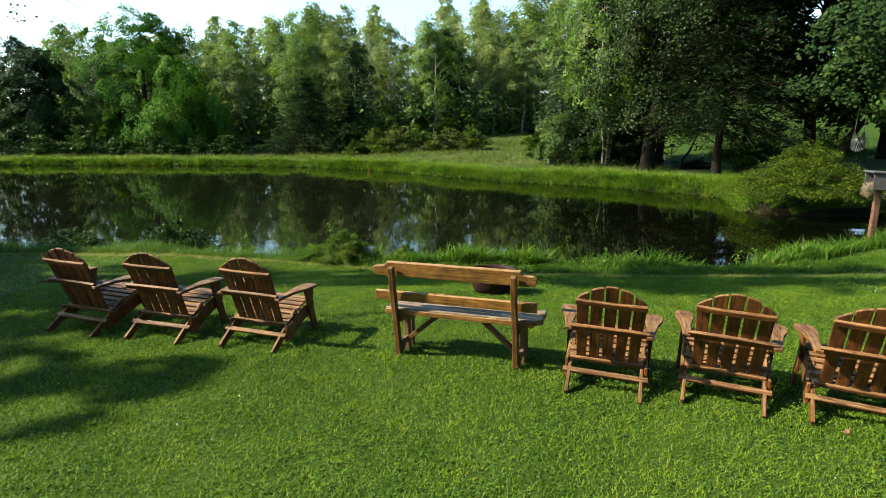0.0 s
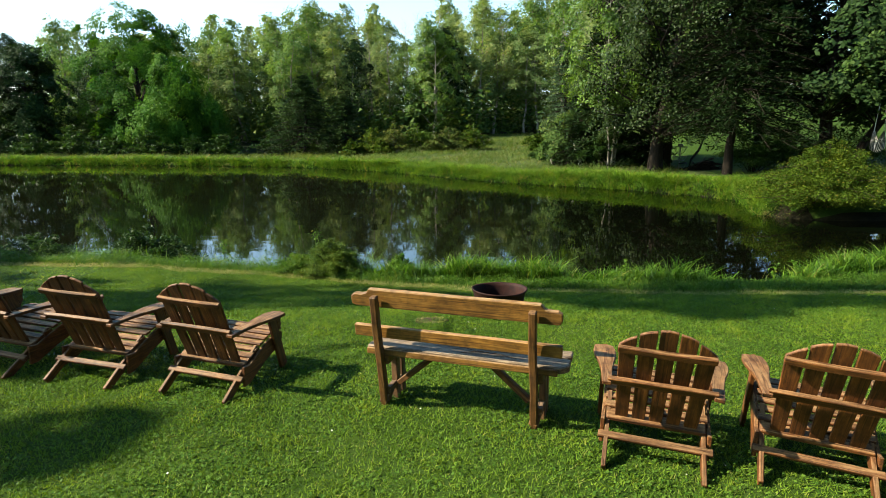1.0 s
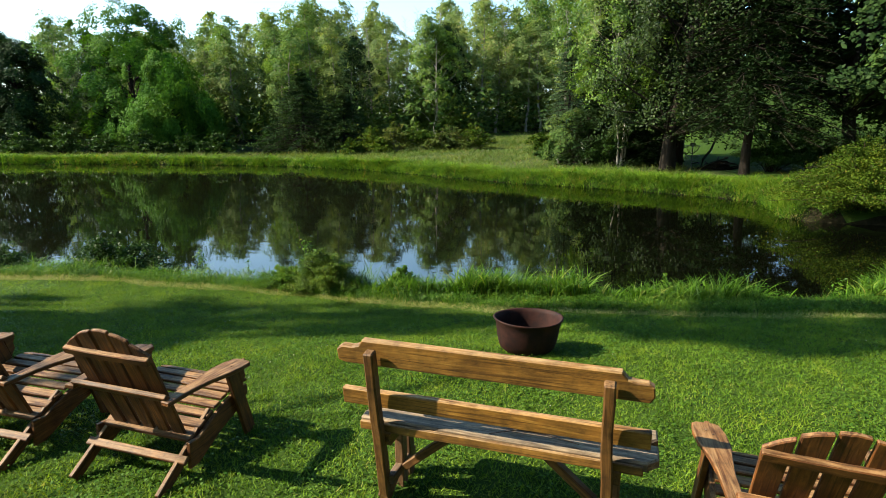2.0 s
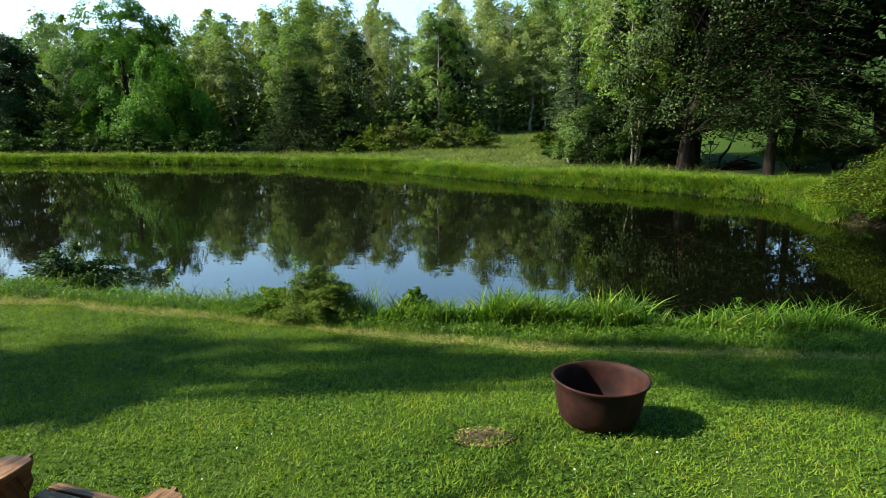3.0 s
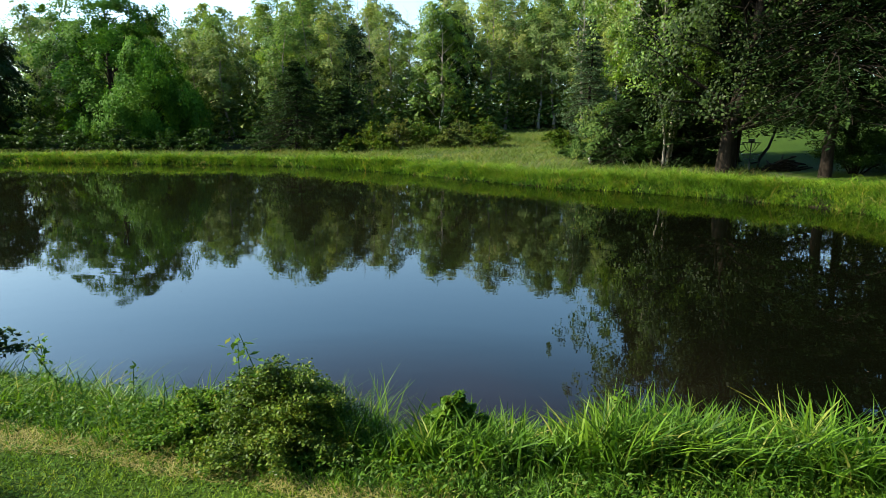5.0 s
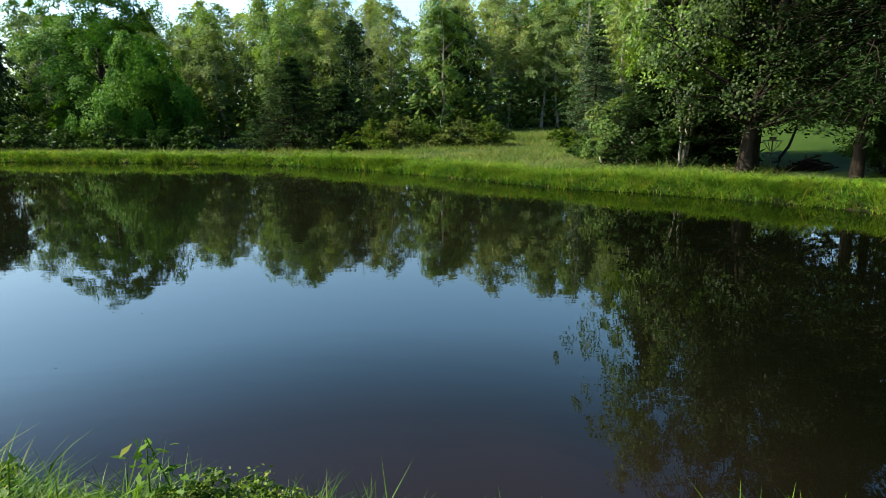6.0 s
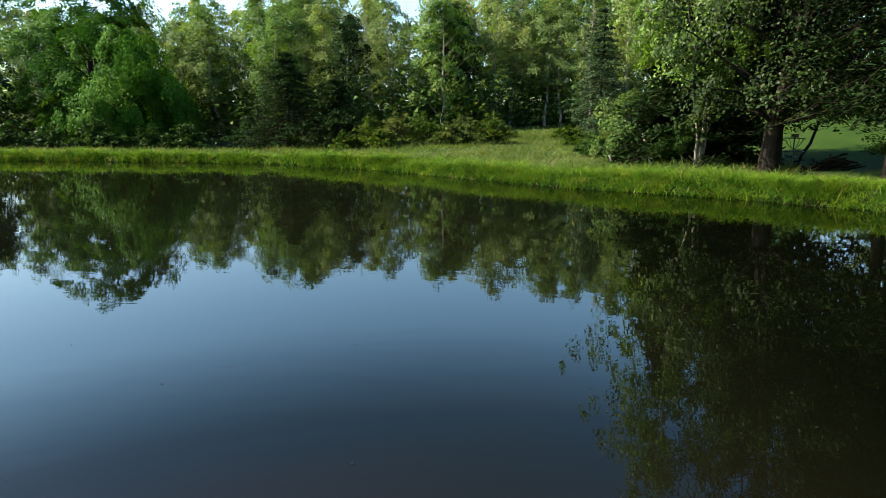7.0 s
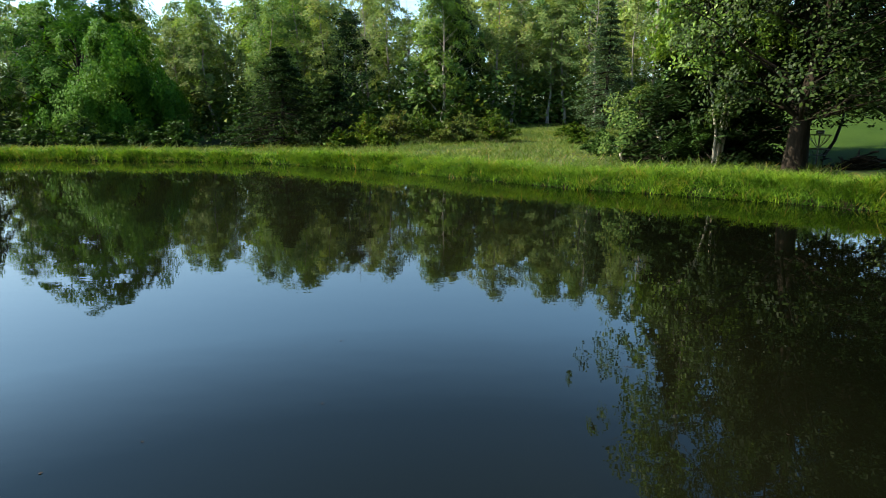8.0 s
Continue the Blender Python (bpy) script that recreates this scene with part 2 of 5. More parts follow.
NEAR_BUSH = leafy("near_bush_leaf", (0.026, 0.062, 0.007), (0.125, 0.190, 0.020), (0.22, 0.22, 0.04), 0.35, 0.15, 0.9, 3.0)
DARK_BUSH = leafy("dark_bush_leaf", (0.013, 0.036, 0.008), (0.036, 0.074, 0.014), None, 0.3, 0.1)
# sunlit and shaded foliage of the grove put into these two leaf colours
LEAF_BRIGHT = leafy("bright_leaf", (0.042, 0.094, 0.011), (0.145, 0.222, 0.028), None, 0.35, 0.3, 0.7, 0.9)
LEAF_GROVE_SHADED = leafy("shaded_grove_leaf", (0.007, 0.018, 0.004), (0.026, 0.046, 0.009), None, 0.25, 0.12, 0.6, 0.9)
LEAF_MID = leafy("mid_leaf", (0.028, 0.062, 0.015), (0.080, 0.130, 0.032), (0.13, 0.15, 0.04), 0.3, 0.05, 0.75, 0.5)
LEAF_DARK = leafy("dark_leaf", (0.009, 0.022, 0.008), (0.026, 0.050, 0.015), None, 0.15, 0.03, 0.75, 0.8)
# pale, bluish leaf colour stands in for the haze over distant woods
LEAF_FAR = leafy("hazy_far_leaf", (0.068, 0.114, 0.034), (0.185, 0.240, 0.086), (0.20, 0.19, 0.09), 0.42, 0.06, 0.6, 0.35)
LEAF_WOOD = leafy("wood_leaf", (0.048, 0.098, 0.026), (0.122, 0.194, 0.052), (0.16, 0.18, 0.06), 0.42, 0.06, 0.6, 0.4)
LEAF_WILLOW = leafy("willow_leaf", (0.022, 0.072, 0.008), (0.062, 0.142, 0.015), None, 0.3, 0.03, 0.75, 0.6)
# needles darkened to hold the deep shade inside the grove
NEEDLE_SHADED = leafy("shaded_needle_spray", (0.006, 0.015, 0.005), (0.018, 0.034, 0.010), None, 0.12, 0.04)
NEEDLE_GREY = leafy("grey_green_needle_spray", (0.020, 0.044, 0.022), (0.058, 0.098, 0.048), None, 0.15, 0.08)
BARK = bark("grey_bark", (0.008, 0.006, 0.004), (0.028, 0.021, 0.015))
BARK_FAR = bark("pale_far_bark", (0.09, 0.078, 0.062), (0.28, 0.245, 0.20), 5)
BARK_PALE = bark("pale_birch_bark", (0.16, 0.12, 0.09), (0.48, 0.41, 0.34), 9)
DEADWOOD = bark("dead_twig", (0.14, 0.12, 0.10), (0.28, 0.25, 0.22))
BRUSH = rough_stuff("brush_wood", (0.014, 0.011, 0.009), (0.05, 0.04, 0.03), 6)
STEEL = plain("galvanised_steel", (0.14, 0.14, 0.14), 0.5, 0.6)
CLOTH_LIGHT = plain("pale_cloth", (0.62, 0.58, 0.52), 0.9, 0, None, 30)
CLOTH_DARK = plain("dark_cloth", (0.05, 0.055, 0.06), 0.9, 0, None, 30)
SLATE = plain("weathered_grey_board", (0.060, 0.058, 0.056), 0.8)
DRYLEAF = plain("dry_leaf", (0.20, 0.10, 0.05), 0.7, 0, (0.12, 0.06, 0.03), 60, 0.2)
STRAW_NEST = leafy("nest_straw", (0.16, 0.11, 0.075), (0.32, 0.235, 0.17), None, 0.2, 0.1)


# ---- mesh helpers ----
rng = np.random.default_rng(7)


def raw_mesh(name, verts, faces, *mats):
    """A mesh from arrays: faces is an (n, 3) or (n, 4) array, or a list of both."""
    groups = faces if isinstance(faces, list) else [faces]
    me = bpy.data.meshes.new(name)
    verts = np.asarray(verts, dtype=np.float32).reshape(-1, 3)
    loops = np.concatenate([np.asarray(g, dtype=np.int32).ravel() for g in groups])
    sizes = np.concatenate([np.full(len(g), np.shape(g)[1], dtype=np.int32) for g in groups])
    me.vertices.add(len(verts))
    me.vertices.foreach_set("co", verts.ravel())
    me.loops.add(len(loops))
    me.loops.foreach_set("vertex_index", loops)
    me.polygons.add(len(sizes))
    starts = np.concatenate(([0], np.cumsum(sizes)[:-1])).astype(np.int32)
    me.polygons.foreach_set("loop_start", starts)
    for mat in mats:
        me.materials.append(mat)
    me.update(calc_edges=True)
    return me


def part(name, data, mat, parent, label="", m=None):
    """Links a bmesh or a mesh as one object under a thing or a part."""
    if isinstance(data, bmesh.types.BMesh):
        me = bpy.data.meshes.new(name)
        data.to_mesh(me)
        data.free()
        data = me
    if mat and not data.materials:
        data.materials.append(mat)
    ob = new(name, data)
    ob.parent = parent
    if m is not None:
        ob.matrix_basis = m
    return tagged(ob, label)


def thing(name, label, category, m=None, group="", kind=""):
    ob = new(name)
    ob.empty_display_size = 0.1
    if m is not None:
        ob.matrix_basis = m
    return tagged(ob, label, category, group, kind)


def along(p, q, side=(1, 0, 0)):
    """A pose midway between p and q: x runs from p to q, y as near to side as can be."""
    p, q, side = Vector(p), Vector(q), Vector(side)
    x = (q - p).normalized()
    z = x.cross(side).normalized()
    y = z.cross(x)
    r = Matrix((x, y, z)).transposed().to_4x4()
    return Matrix.Translation((p + q) / 2) @ r


def beam(length, wide, thick, bevel=0.004, taper=1.0, wobble=0.0):
    """A sawn board along x with eased edges."""
    bm = bmesh.new()
    bmesh.ops.create_cube(bm, size=1)
    for v in bm.verts:
        k = taper if v.co.x > 0 else 1.0
        v.co = Vector((v.co.x * length, v.co.y * wide * k, v.co.z * thick))
    if wobble:
        bmesh.ops.subdivide_edges(bm, edges=[e for e in bm.edges if abs((e.verts[0].co - e.verts[1].co).x) > length * 0.5], cuts=6)
        for v in bm.verts:
            v.co += Vector((0, 1, 1)) * wobble * noise.noise(v.co * 4)
    if bevel:
        bmesh.ops.bevel(bm, geom=[e for e in bm.edges if e.calc_face_angle(0) > 0.6], offset=bevel, segments=1, affect="EDGES")
    return bm


def cut_board(outline, thick, bevel=0.004, bend=None):
    """A board sawn to an outline in x, y, with thickness along z; bend lifts it by a function of x."""
    bm = bmesh.new()
    f = bm.faces.new([bm.verts.new((x, y, -thick / 2)) for x, y in outline])
    if f.normal.z > 0:
        f.normal_flip()
    g = bmesh.ops.extrude_face_region(bm, geom=[f])
    for v in g["geom"]:
        if isinstance(v, bmesh.types.BMVert):
            v.co.z += thick
    bmesh.ops.recalc_face_normals(bm, faces=bm.faces)
    if bevel:
        rim = [e for e in bm.edges if len(e.link_faces) == 2 and e.calc_face_angle(0) > 1.0]
        bmesh.ops.bevel(bm, geom=rim, offset=bevel, segments=1, affect="EDGES")
    bmesh.ops.triangulate(bm, faces=[f for f in bm.faces if len(f.verts) > 4])
    if bend:
        for v in bm.verts:
            v.co.z += bend(v.co.x)
    return bm


def tube(points, radii, sides=7):
    """Vertices and quads of a tapering tube through points."""
    pts = np.asarray(points, dtype=float)
    n = len(pts)
    tang = np.gradient(pts, axis=0)
    tang /= np.linalg.norm(tang, axis=1, keepdims=True) + 1e-9
    ref = np.where(np.abs(tang[:, 2:3]) > 0.9, np.array([[1.0, 0, 0]]), np.array([[0, 0, 1.0]]))
    u = np.cross(tang, ref)
    u /= np.linalg.norm(u, axis=1, keepdims=True) + 1e-9
    v = np.cross(tang, u)
    a = np.linspace(0, 2 * np.pi, sides, endpoint=False)
    ring = np.cos(a)[None, :, None] * u[:, None] + np.sin(a)[None, :, None] * v[:, None]
    verts = (pts[:, None] + ring * np.asarray(radii)[:, None, None]).reshape(-1, 3)
    i = np.arange(n - 1)[:, None] * sides
    j = np.arange(sides)[None, :]
    k = (j + 1) % sides
    faces = np.stack([i + j, i + k, i + sides + k, i + sides + j], -1).reshape(-1, 4)
    return verts, faces


def join(pieces):
    vs, fs, n = [], [], 0
    for v, f in pieces:
        vs.append(v)
        fs.append(np.asarray(f) + n)
        n += len(v)
    return np.concatenate(vs), np.concatenate(fs)


def leaves(r, centres, length, wide, up=0.5, droop=0.0, fold=0.15, three=False, facing=None):
    """Leaf-shaped quads (or, far off, triangles) at the centres, turned at random, looking partly up, or near to the given facing."""
    n = len(centres)
    nrm = r.normal(size=(n, 3))
    nrm /= np.linalg.norm(nrm, axis=1, keepdims=True)
    if facing is None:
        nrm[:, 2] = np.abs(nrm[:, 2]) + up
    else:
        nrm = nrm * up + facing
    nrm /= np.linalg.norm(nrm, axis=1, keepdims=True)
    d = r.normal(size=(n, 3))
    d[:, 2] -= droop
    d -= nrm * (d * nrm).sum(1, keepdims=True)
    d /= np.linalg.norm(d, axis=1, keepdims=True) + 1e-9
    s = np.cross(nrm, d)
    k = r.uniform(0.65, 1.3, size=(n, 1))
    a = d * length * k / 2
    b = s * wide * k / 2
    c = np.asarray(centres)
    if three:
        return np.stack([c - a + b, c + a, c - a - b], 1).reshape(-1, 3), np.arange(n * 3).reshape(n, 3)
    lift = nrm * wide * k * fold
    verts = np.stack([c - a, c + b - a * 0.1 + lift, c + a, c - b - a * 0.1 + lift], 1).reshape(-1, 3)
    return verts, np.arange(n * 4).reshape(n, 4)


def blades(r, base, length, wide, lean=0.35, spread=0.2, segs=1, face=None):
    """Grass blades on the base points: bent tapering strips of segs quads and a tip."""
    n = len(base)
    ang = r.uniform(0, 2 * np.pi, n)
    d = np.stack([np.cos(ang), np.sin(ang), np.zeros(n)], 1)
    side = np.stack([-np.sin(ang), np.cos(ang), np.zeros(n)], 1)
    turn = r.uniform(-1.2, 1.2, n)[:, None]
    side = side * np.cos(turn) + d * np.sin(turn)
    ln = (length * r.uniform(0.55, 1.25, n))[:, None]
    bend = (lean * r.uniform(0.3, 1.5, n) + spread * r.uniform(0, 1, n))[:, None]
    w = (wide * r.uniform(0.7, 1.3, n))[:, None]
    rows = []
    for i in range(segs + 1):
        t = i / (segs + 1)
        c = base + d * ln * bend * t * t + np.array([0, 0, 1.0]) * ln * (t - 0.35 * np.minimum(bend, 1.6) * t * t)
        rows += [c - side * w * (1 - 0.6 * t) / 2, c + side * w * (1 - 0.6 * t) / 2]
    tip = base + d * ln * bend + np.array([0, 0, 1.0]) * ln * (1 - 0.35 * np.minimum(bend, 1.6))
    rows.append(tip)
    m = len(rows)
    verts = np.stack(rows, 1).reshape(-1, 3)
    o = np.arange(n)[:, None] * m
    faces = []
    for i in range(segs):
        faces.append(o + np.array([[2 * i, 2 * i + 1, 2 * i + 3, 2 * i + 2]]))
    tris = o + np.array([[m - 3, m - 2, m - 1]])
    return verts, ([np.concatenate(faces)] if faces else []) + [tris]


def smooth(a, b, x):
    t = np.clip((x - a) / (b - a), 0, 1)
    return t * t * (3 - 2 * t)


# ---- the lie of the land ----
WATER_Z = -0.75
SHORE = [(-46, 22), (-30, 17.5), (-18, 13.8), (-11, 12.2), (-7.6, 11.5), (-5.5, 11.65), (-4.2, 11.3), (-3.0, 10.9), (-1.9, 10.75), (-0.7, 10.4),
         (0.9, 10.3), (2.4, 10.1), (4.2, 10.0), (5.6, 10.4), (6.6, 11.0), (8.0, 11.7), (10.0, 12.5), (13.0, 13.7), (16.5, 15.4),
         (16.4, 16.8), (13.0, 17.0), (11.2, 17.0), (9.9, 17.4), (9.4, 18.2), (10.0, 19.6), (10.4, 21.2), (9.6, 22.7), (8.6, 23.6), (7.4, 24.7), (6.2, 25.5),
         (4.6, 26.6), (3.5, 27.2), (2.2, 28.3), (0.7, 29.8), (-0.9, 31.4), (-2.7, 33.2), (-4.8, 34.9), (-7.7, 36.8), (-11.2, 37.8),
         (-15.7, 38.5), (-20, 39.0), (-28, 39.4), (-40, 38), (-48, 31)]


def shore_distance(x, y):
    """Metres from the waterline, positive on land."""
    p = np.array(SHORE, dtype=float)
    q = np.roll(p, -1, axis=0)
    best = np.full(np.shape(x), 1e9)
    inside = np.zeros(np.shape(x), dtype=bool)
    for (ax, ay), (bx, by) in zip(p, q):
        dx, dy = bx - ax, by - ay
        t = np.clip(((x - ax) * dx + (y - ay) * dy) / (dx * dx + dy * dy), 0, 1)
        best = np.minimum(best, np.hypot(x - ax - t * dx, y - ay - t * dy))
        if ay != by:
            cross = ((ay > y) != (by > y)) & (x < dx * (y - ay) / dy + ax)
            inside ^= cross
    return np.where(inside, -best, best)


def wiggle(x, y, s):
    return np.sin(x * 1.3 * s + 1.7) * np.cos(y * 1.1 * s + 0.4) * 0.6 + np.sin(x * 2.9 * s - y * 2.3 * s) * 0.4


def land(x, y):
    x, y = np.asarray(x, dtype=float), np.asarray(y, dtype=float)
    near = -0.27 * smooth(6.2, 9.0, y) + 0.012 * wiggle(x, y, 0.8)
    far = -0.50 + 0.028 * np.clip(x - 2, 0, 9) + 0.02 * np.maximum(0, y - 28) * smooth(-8, 0, x) + 0.03 * np.maximum(0, y - 47) + 0.075 * np.maximum(0, x - 12.6) * smooth(15, 30, y) - 0.24 * smooth(28.2, 29.8, y) * smooth(10.2, 11.4, x) + 0.11 * np.maximum(0, y - 31) * smooth(10 + 0.25 * (y - 31), 13 + 0.35 * (y - 31), x) + 0.05 * wiggle(x, y, 0.25)
    far = np.minimum(far, 5.0)
    h = near + (far - near) * smooth(10, 22, y)
    d = shore_distance(x, y)
    bank = WATER_Z + (h - WATER_Z) * smooth(-0.15, np.where(y > 15.6, 0.6, 1.35), d)
    bed = WATER_Z - 0.04 - np.minimum(0.9, 0.45 * -np.minimum(d, 0))
    return np.where(d < -0.15, bed, bank)


def spaced(lo, hi, fine_lo, fine_hi, step, grow):
    """Grid lines: step wide between fine_lo and fine_hi, ever wider outside."""
    mid = list(np.arange(fine_lo, fine_hi + 1e-6, step))
    out, s, v = [], step, fine_hi
    while v < hi:
        s *= grow
        v += s
        out.append(min(v, hi))
    left, s, v = [], step, fine_lo
    while v > lo:
        s *= grow
        v -= s
        left.append(max(v, lo))
    return np.array(left[::-1] + mid + out)


def build_ground():
    gx = spaced(-1500, 1500, -14, 14, 0.4, 1.07)
    gy = spaced(-1500, 1500, 0, 42, 0.4, 1.07)
    xx, yy = np.meshgrid(gx, gy)
    zz = land(xx, yy)
    nx, ny = len(gx), len(gy)
    i = (np.arange(ny - 1)[:, None] * nx + np.arange(nx - 1)[None, :])
    faces = np.stack([i, i + 1, i + nx + 1, i + nx], -1).reshape(-1, 4)
    me = raw_mesh("ground", np.stack([xx, yy, zz], -1), faces, LAWN_SOIL, MEADOW_SOIL, MUD, WOOD_FLOOR, SLOPE_LAWN)
    cx, cy = (gx[:-1] + gx[1:]) / 2, (gy[:-1] + gy[1:]) / 2
    cx, cy = np.meshgrid(cx, cy)
    d = shore_distance(cx, cy)
    idx = np.where(cy > 19, 1, 0)
    idx = np.where((cx > 11 + 0.15 * (cy - 22)) & (cy > 22), 4, idx)
    idx = np.where((cy > 60) & (cx < 14), 3, idx)
    idx = np.where((cx < -12) & (cy > 43), 3, idx)
    idx = np.where(d < 0.6, 0, idx)
    idx = np.where(d < 0.15, 2, idx)
    me.polygons.foreach_set("material_index", idx.ravel().astype(np.int32))
    me.polygons.foreach_set("use_smooth", np.ones(len(faces), dtype=bool))
    me.update()
    return tagged(new("ground", me), "mown lawn sloping to a grassy pond bank and meadow", "ground", kind="structure")


build_ground()
water_bm = bmesh.new()
water_bm.faces.new([water_bm.verts.new((x, y, WATER_Z)) for x, y in ((-52, 7), (20, 7), (20, 42), (-52, 42))])
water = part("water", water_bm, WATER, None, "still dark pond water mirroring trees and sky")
tagged(water, category="water", kind="structure")


# ---- garden seats ----
def slat_outline(length, w0, w1, top):
    """A back slat from its foot at x = 0: width w0 to w1, its head cut by top, a pair of heights at its two edges."""
    lo, hi = top
    return [(0, -w0 / 2), (lo, -w1 / 2), ((lo + hi) / 2 + 0.006, 0), (hi, w1 / 2), (0, w0 / 2)]


def adirondack_chair():
    c = thing("adirondack_chair", "brown-stained wooden Adirondack chair standing on the lawn", "chair", group="chairs by the pond")
    back_lo, back_hi = Vector((0, 0.275, 0.185)), Vector((0, -0.005, 0.868))
    up = (back_hi - back_lo).normalized()
    full = (back_hi - back_lo).length
    for i in range(5):
        u = (i - 2) / 2
        x0, x1 = u * 0.190, u * 0.216
        d = (up + Vector(((x1 - x0) / full, 0, 0))).normalized()
        curve = lambda v: full - 0.085 * v * v
        o = slat_outline(full, 0.072, 0.090, (curve(u - 0.2), curve(u + 0.2)))
        m = Matrix((d, Vector((1, 0, 0)), d.cross(Vector((1, 0, 0))))).transposed().to_4x4()
        part("back_slat", cut_board(o, 0.020), STAINED, c, m=Matrix.Translation(back_lo + Vector((x0, 0, 0))) @ m)
    # battens across the rear of the back, the upper one a little bowed
    rear = up.cross(Vector((1, 0, 0))).normalized()
    if rear.y > 0:
        rear = -rear
    p = back_lo + up * full * 0.80 + rear * 0.026
    bm = cut_board([(-0.250, -0.014), (-0.13, -0.020), (0, -0.022), (0.13, -0.020), (0.250, -0.014), (0.250, 0.026), (0.13, 0.021), (0, 0.019), (-0.13, 0.021), (-0.250, 0.026)], 0.030)
    part("top_batten", bm, STAINED, c, m=along(p - Vector((0.25, 0, 0)), p + Vector((0.25, 0, 0)), up))
    p = Vector((0, 0.092, 0.508))
    bm = cut_board([(-0.287, -0.036), (0.287, -0.036), (0.287, 0.034), (0.12, 0.040), (-0.12, 0.040), (-0.287, 0.034)], 0.026)
    part("arm_support", bm, STAINED, c, m=along(p - Vector((0.287, 0, 0)), p + Vector((0.287, 0, 0)), Vector((0, -0.72, 0.70))))
    part("seat_back_board", beam(0.545, 0.085, 0.026), STAINED, c, m=along((-0.2725, 0.268, 0.212), (0.2725, 0.268, 0.212), (0, 1, 0.30)))
    part("rear_stretcher", beam(0.625, 0.044, 0.024), STAINED, c, m=along((-0.3125, 0.155, 0.135), (0.3125, 0.155, 0.135), (0, 0.84, 0.55)))
    # seat slats on the curved side rails
    for i in range(7):
        t = i / 6
        y = 0.325 + t * 0.385
        z = 0.250 + 0.095 * math.sin(min(t * 1.05, 1) * math.pi / 2) - (0.010 if i == 6 else 0)
        slope = 0.34 * (1 - t) - (0.3 if i == 6 else 0)
        part("seat_slat", beam(0.575, 0.054, 0.020), STAINED, c, m=along((-0.2875, y, z), (0.2875, y, z), (0, 1, slope)))
    for s in (-1, 1):
        sideways = Matrix(((0, 0, 1, 0), (1, 0, 0, 0), (0, 1, 0, 0), (0, 0, 0, 1)))
        rail = [(0.195, 0.060), (0.26, 0.062), (0.46, 0.150), (0.66, 0.205), (0.715, 0.255), (0.712, 0.315), (0.66, 0.326), (0.50, 0.300), (0.36, 0.245), (0.27, 0.205), (0.195, 0.215)]
        part("side_rail", cut_board(rail, 0.024), STAINED, c, m=Matrix.Translation((s * 0.292, 0, 0)) @ sideways)
        part("rear_leg", beam(0.50, 0.064, 0.026, taper=1.05), STAINED, c, m=along((s * 0.264, 0.0, 0.012), (s * 0.264, 0.415, 0.275), (0, -0.53, 0.85)))
        part("front_leg", beam(0.515, 0.086, 0.026), STAINED, c, m=along((s * 0.322, 0.705, -0.005), (s * 0.322, 0.535, 0.478), (0, 1, 0.3)))
        part("arm_bracket", cut_board([(0, 0), (0.085, 0), (0.075, -0.03), (0.05, -0.06), (0.045, -0.10), (0.01, -0.13), (0.0, -0.16)], 0.024), STAINED, c,
             m=Matrix.Translation((s * 0.322, 0.585, 0.476)) @ pose(0, 0, 0, 17, 0, 0) @ sideways)
        arm = [(-0.03, -0.026), (0.02, -0.033), (0.14, -0.036), (0.26, -0.052), (0.36, -0.068), (0.46, -0.070), (0.545, -0.060), (0.56, -0.04), (0.56, 0.035),
               (0.545, 0.056), (0.46, 0.066), (0.36, 0.060), (0.26, 0.040), (0.14, 0.028), (-0.03, 0.026)]
        arm = [(x, s * y) for x, y in arm]
        if s < 0:
            arm = arm[::-1]
        m = Matrix.Translation((s * 0.292, 0.085, 0.508)) @ pose(0, 0, 0, 0, 0, 90 - s * 4.5) @ pose(0, 0, 0, 0, 1.0, 0)
        rest = part("armrest", cut_board([(x, -y) for x, y in arm][::-1], 0.024, bend=lambda x: -0.10 * (x - 0.27) ** 2), STAINED, c, m=m)
        for k in (0.44, 0.475):
            bm = bmesh.new()
            bmesh.ops.create_cone(bm, cap_ends=True, segments=8, radius1=0.005, radius2=0.005, depth=0.004)
            part("screw_head", bm, DARKWOOD, rest, m=pose(k, 0.012 * (1 if k > 0.45 else -1), 0.0125 - 0.1 * (k - 0.27) ** 2))
    return c


CHAIRS = [(-3.592, 5.315, -17), (-2.712, 5.115, -13), (-1.752, 4.905, -15.5), (1.190, 3.940, -18), (1.992, 3.765, -24), (2.730, 3.425, -26)]
first = adirondack_chair()
first.matrix_basis = pose(*CHAIRS[0][:2], float(land(*CHAIRS[0][:2])) - 0.006, 0, 2, CHAIRS[0][2])
for x, y, a in CHAIRS[1:]:
    copy_thing(first, pose(x, y, float(land(x, y)) - 0.006, 0, 2, a))


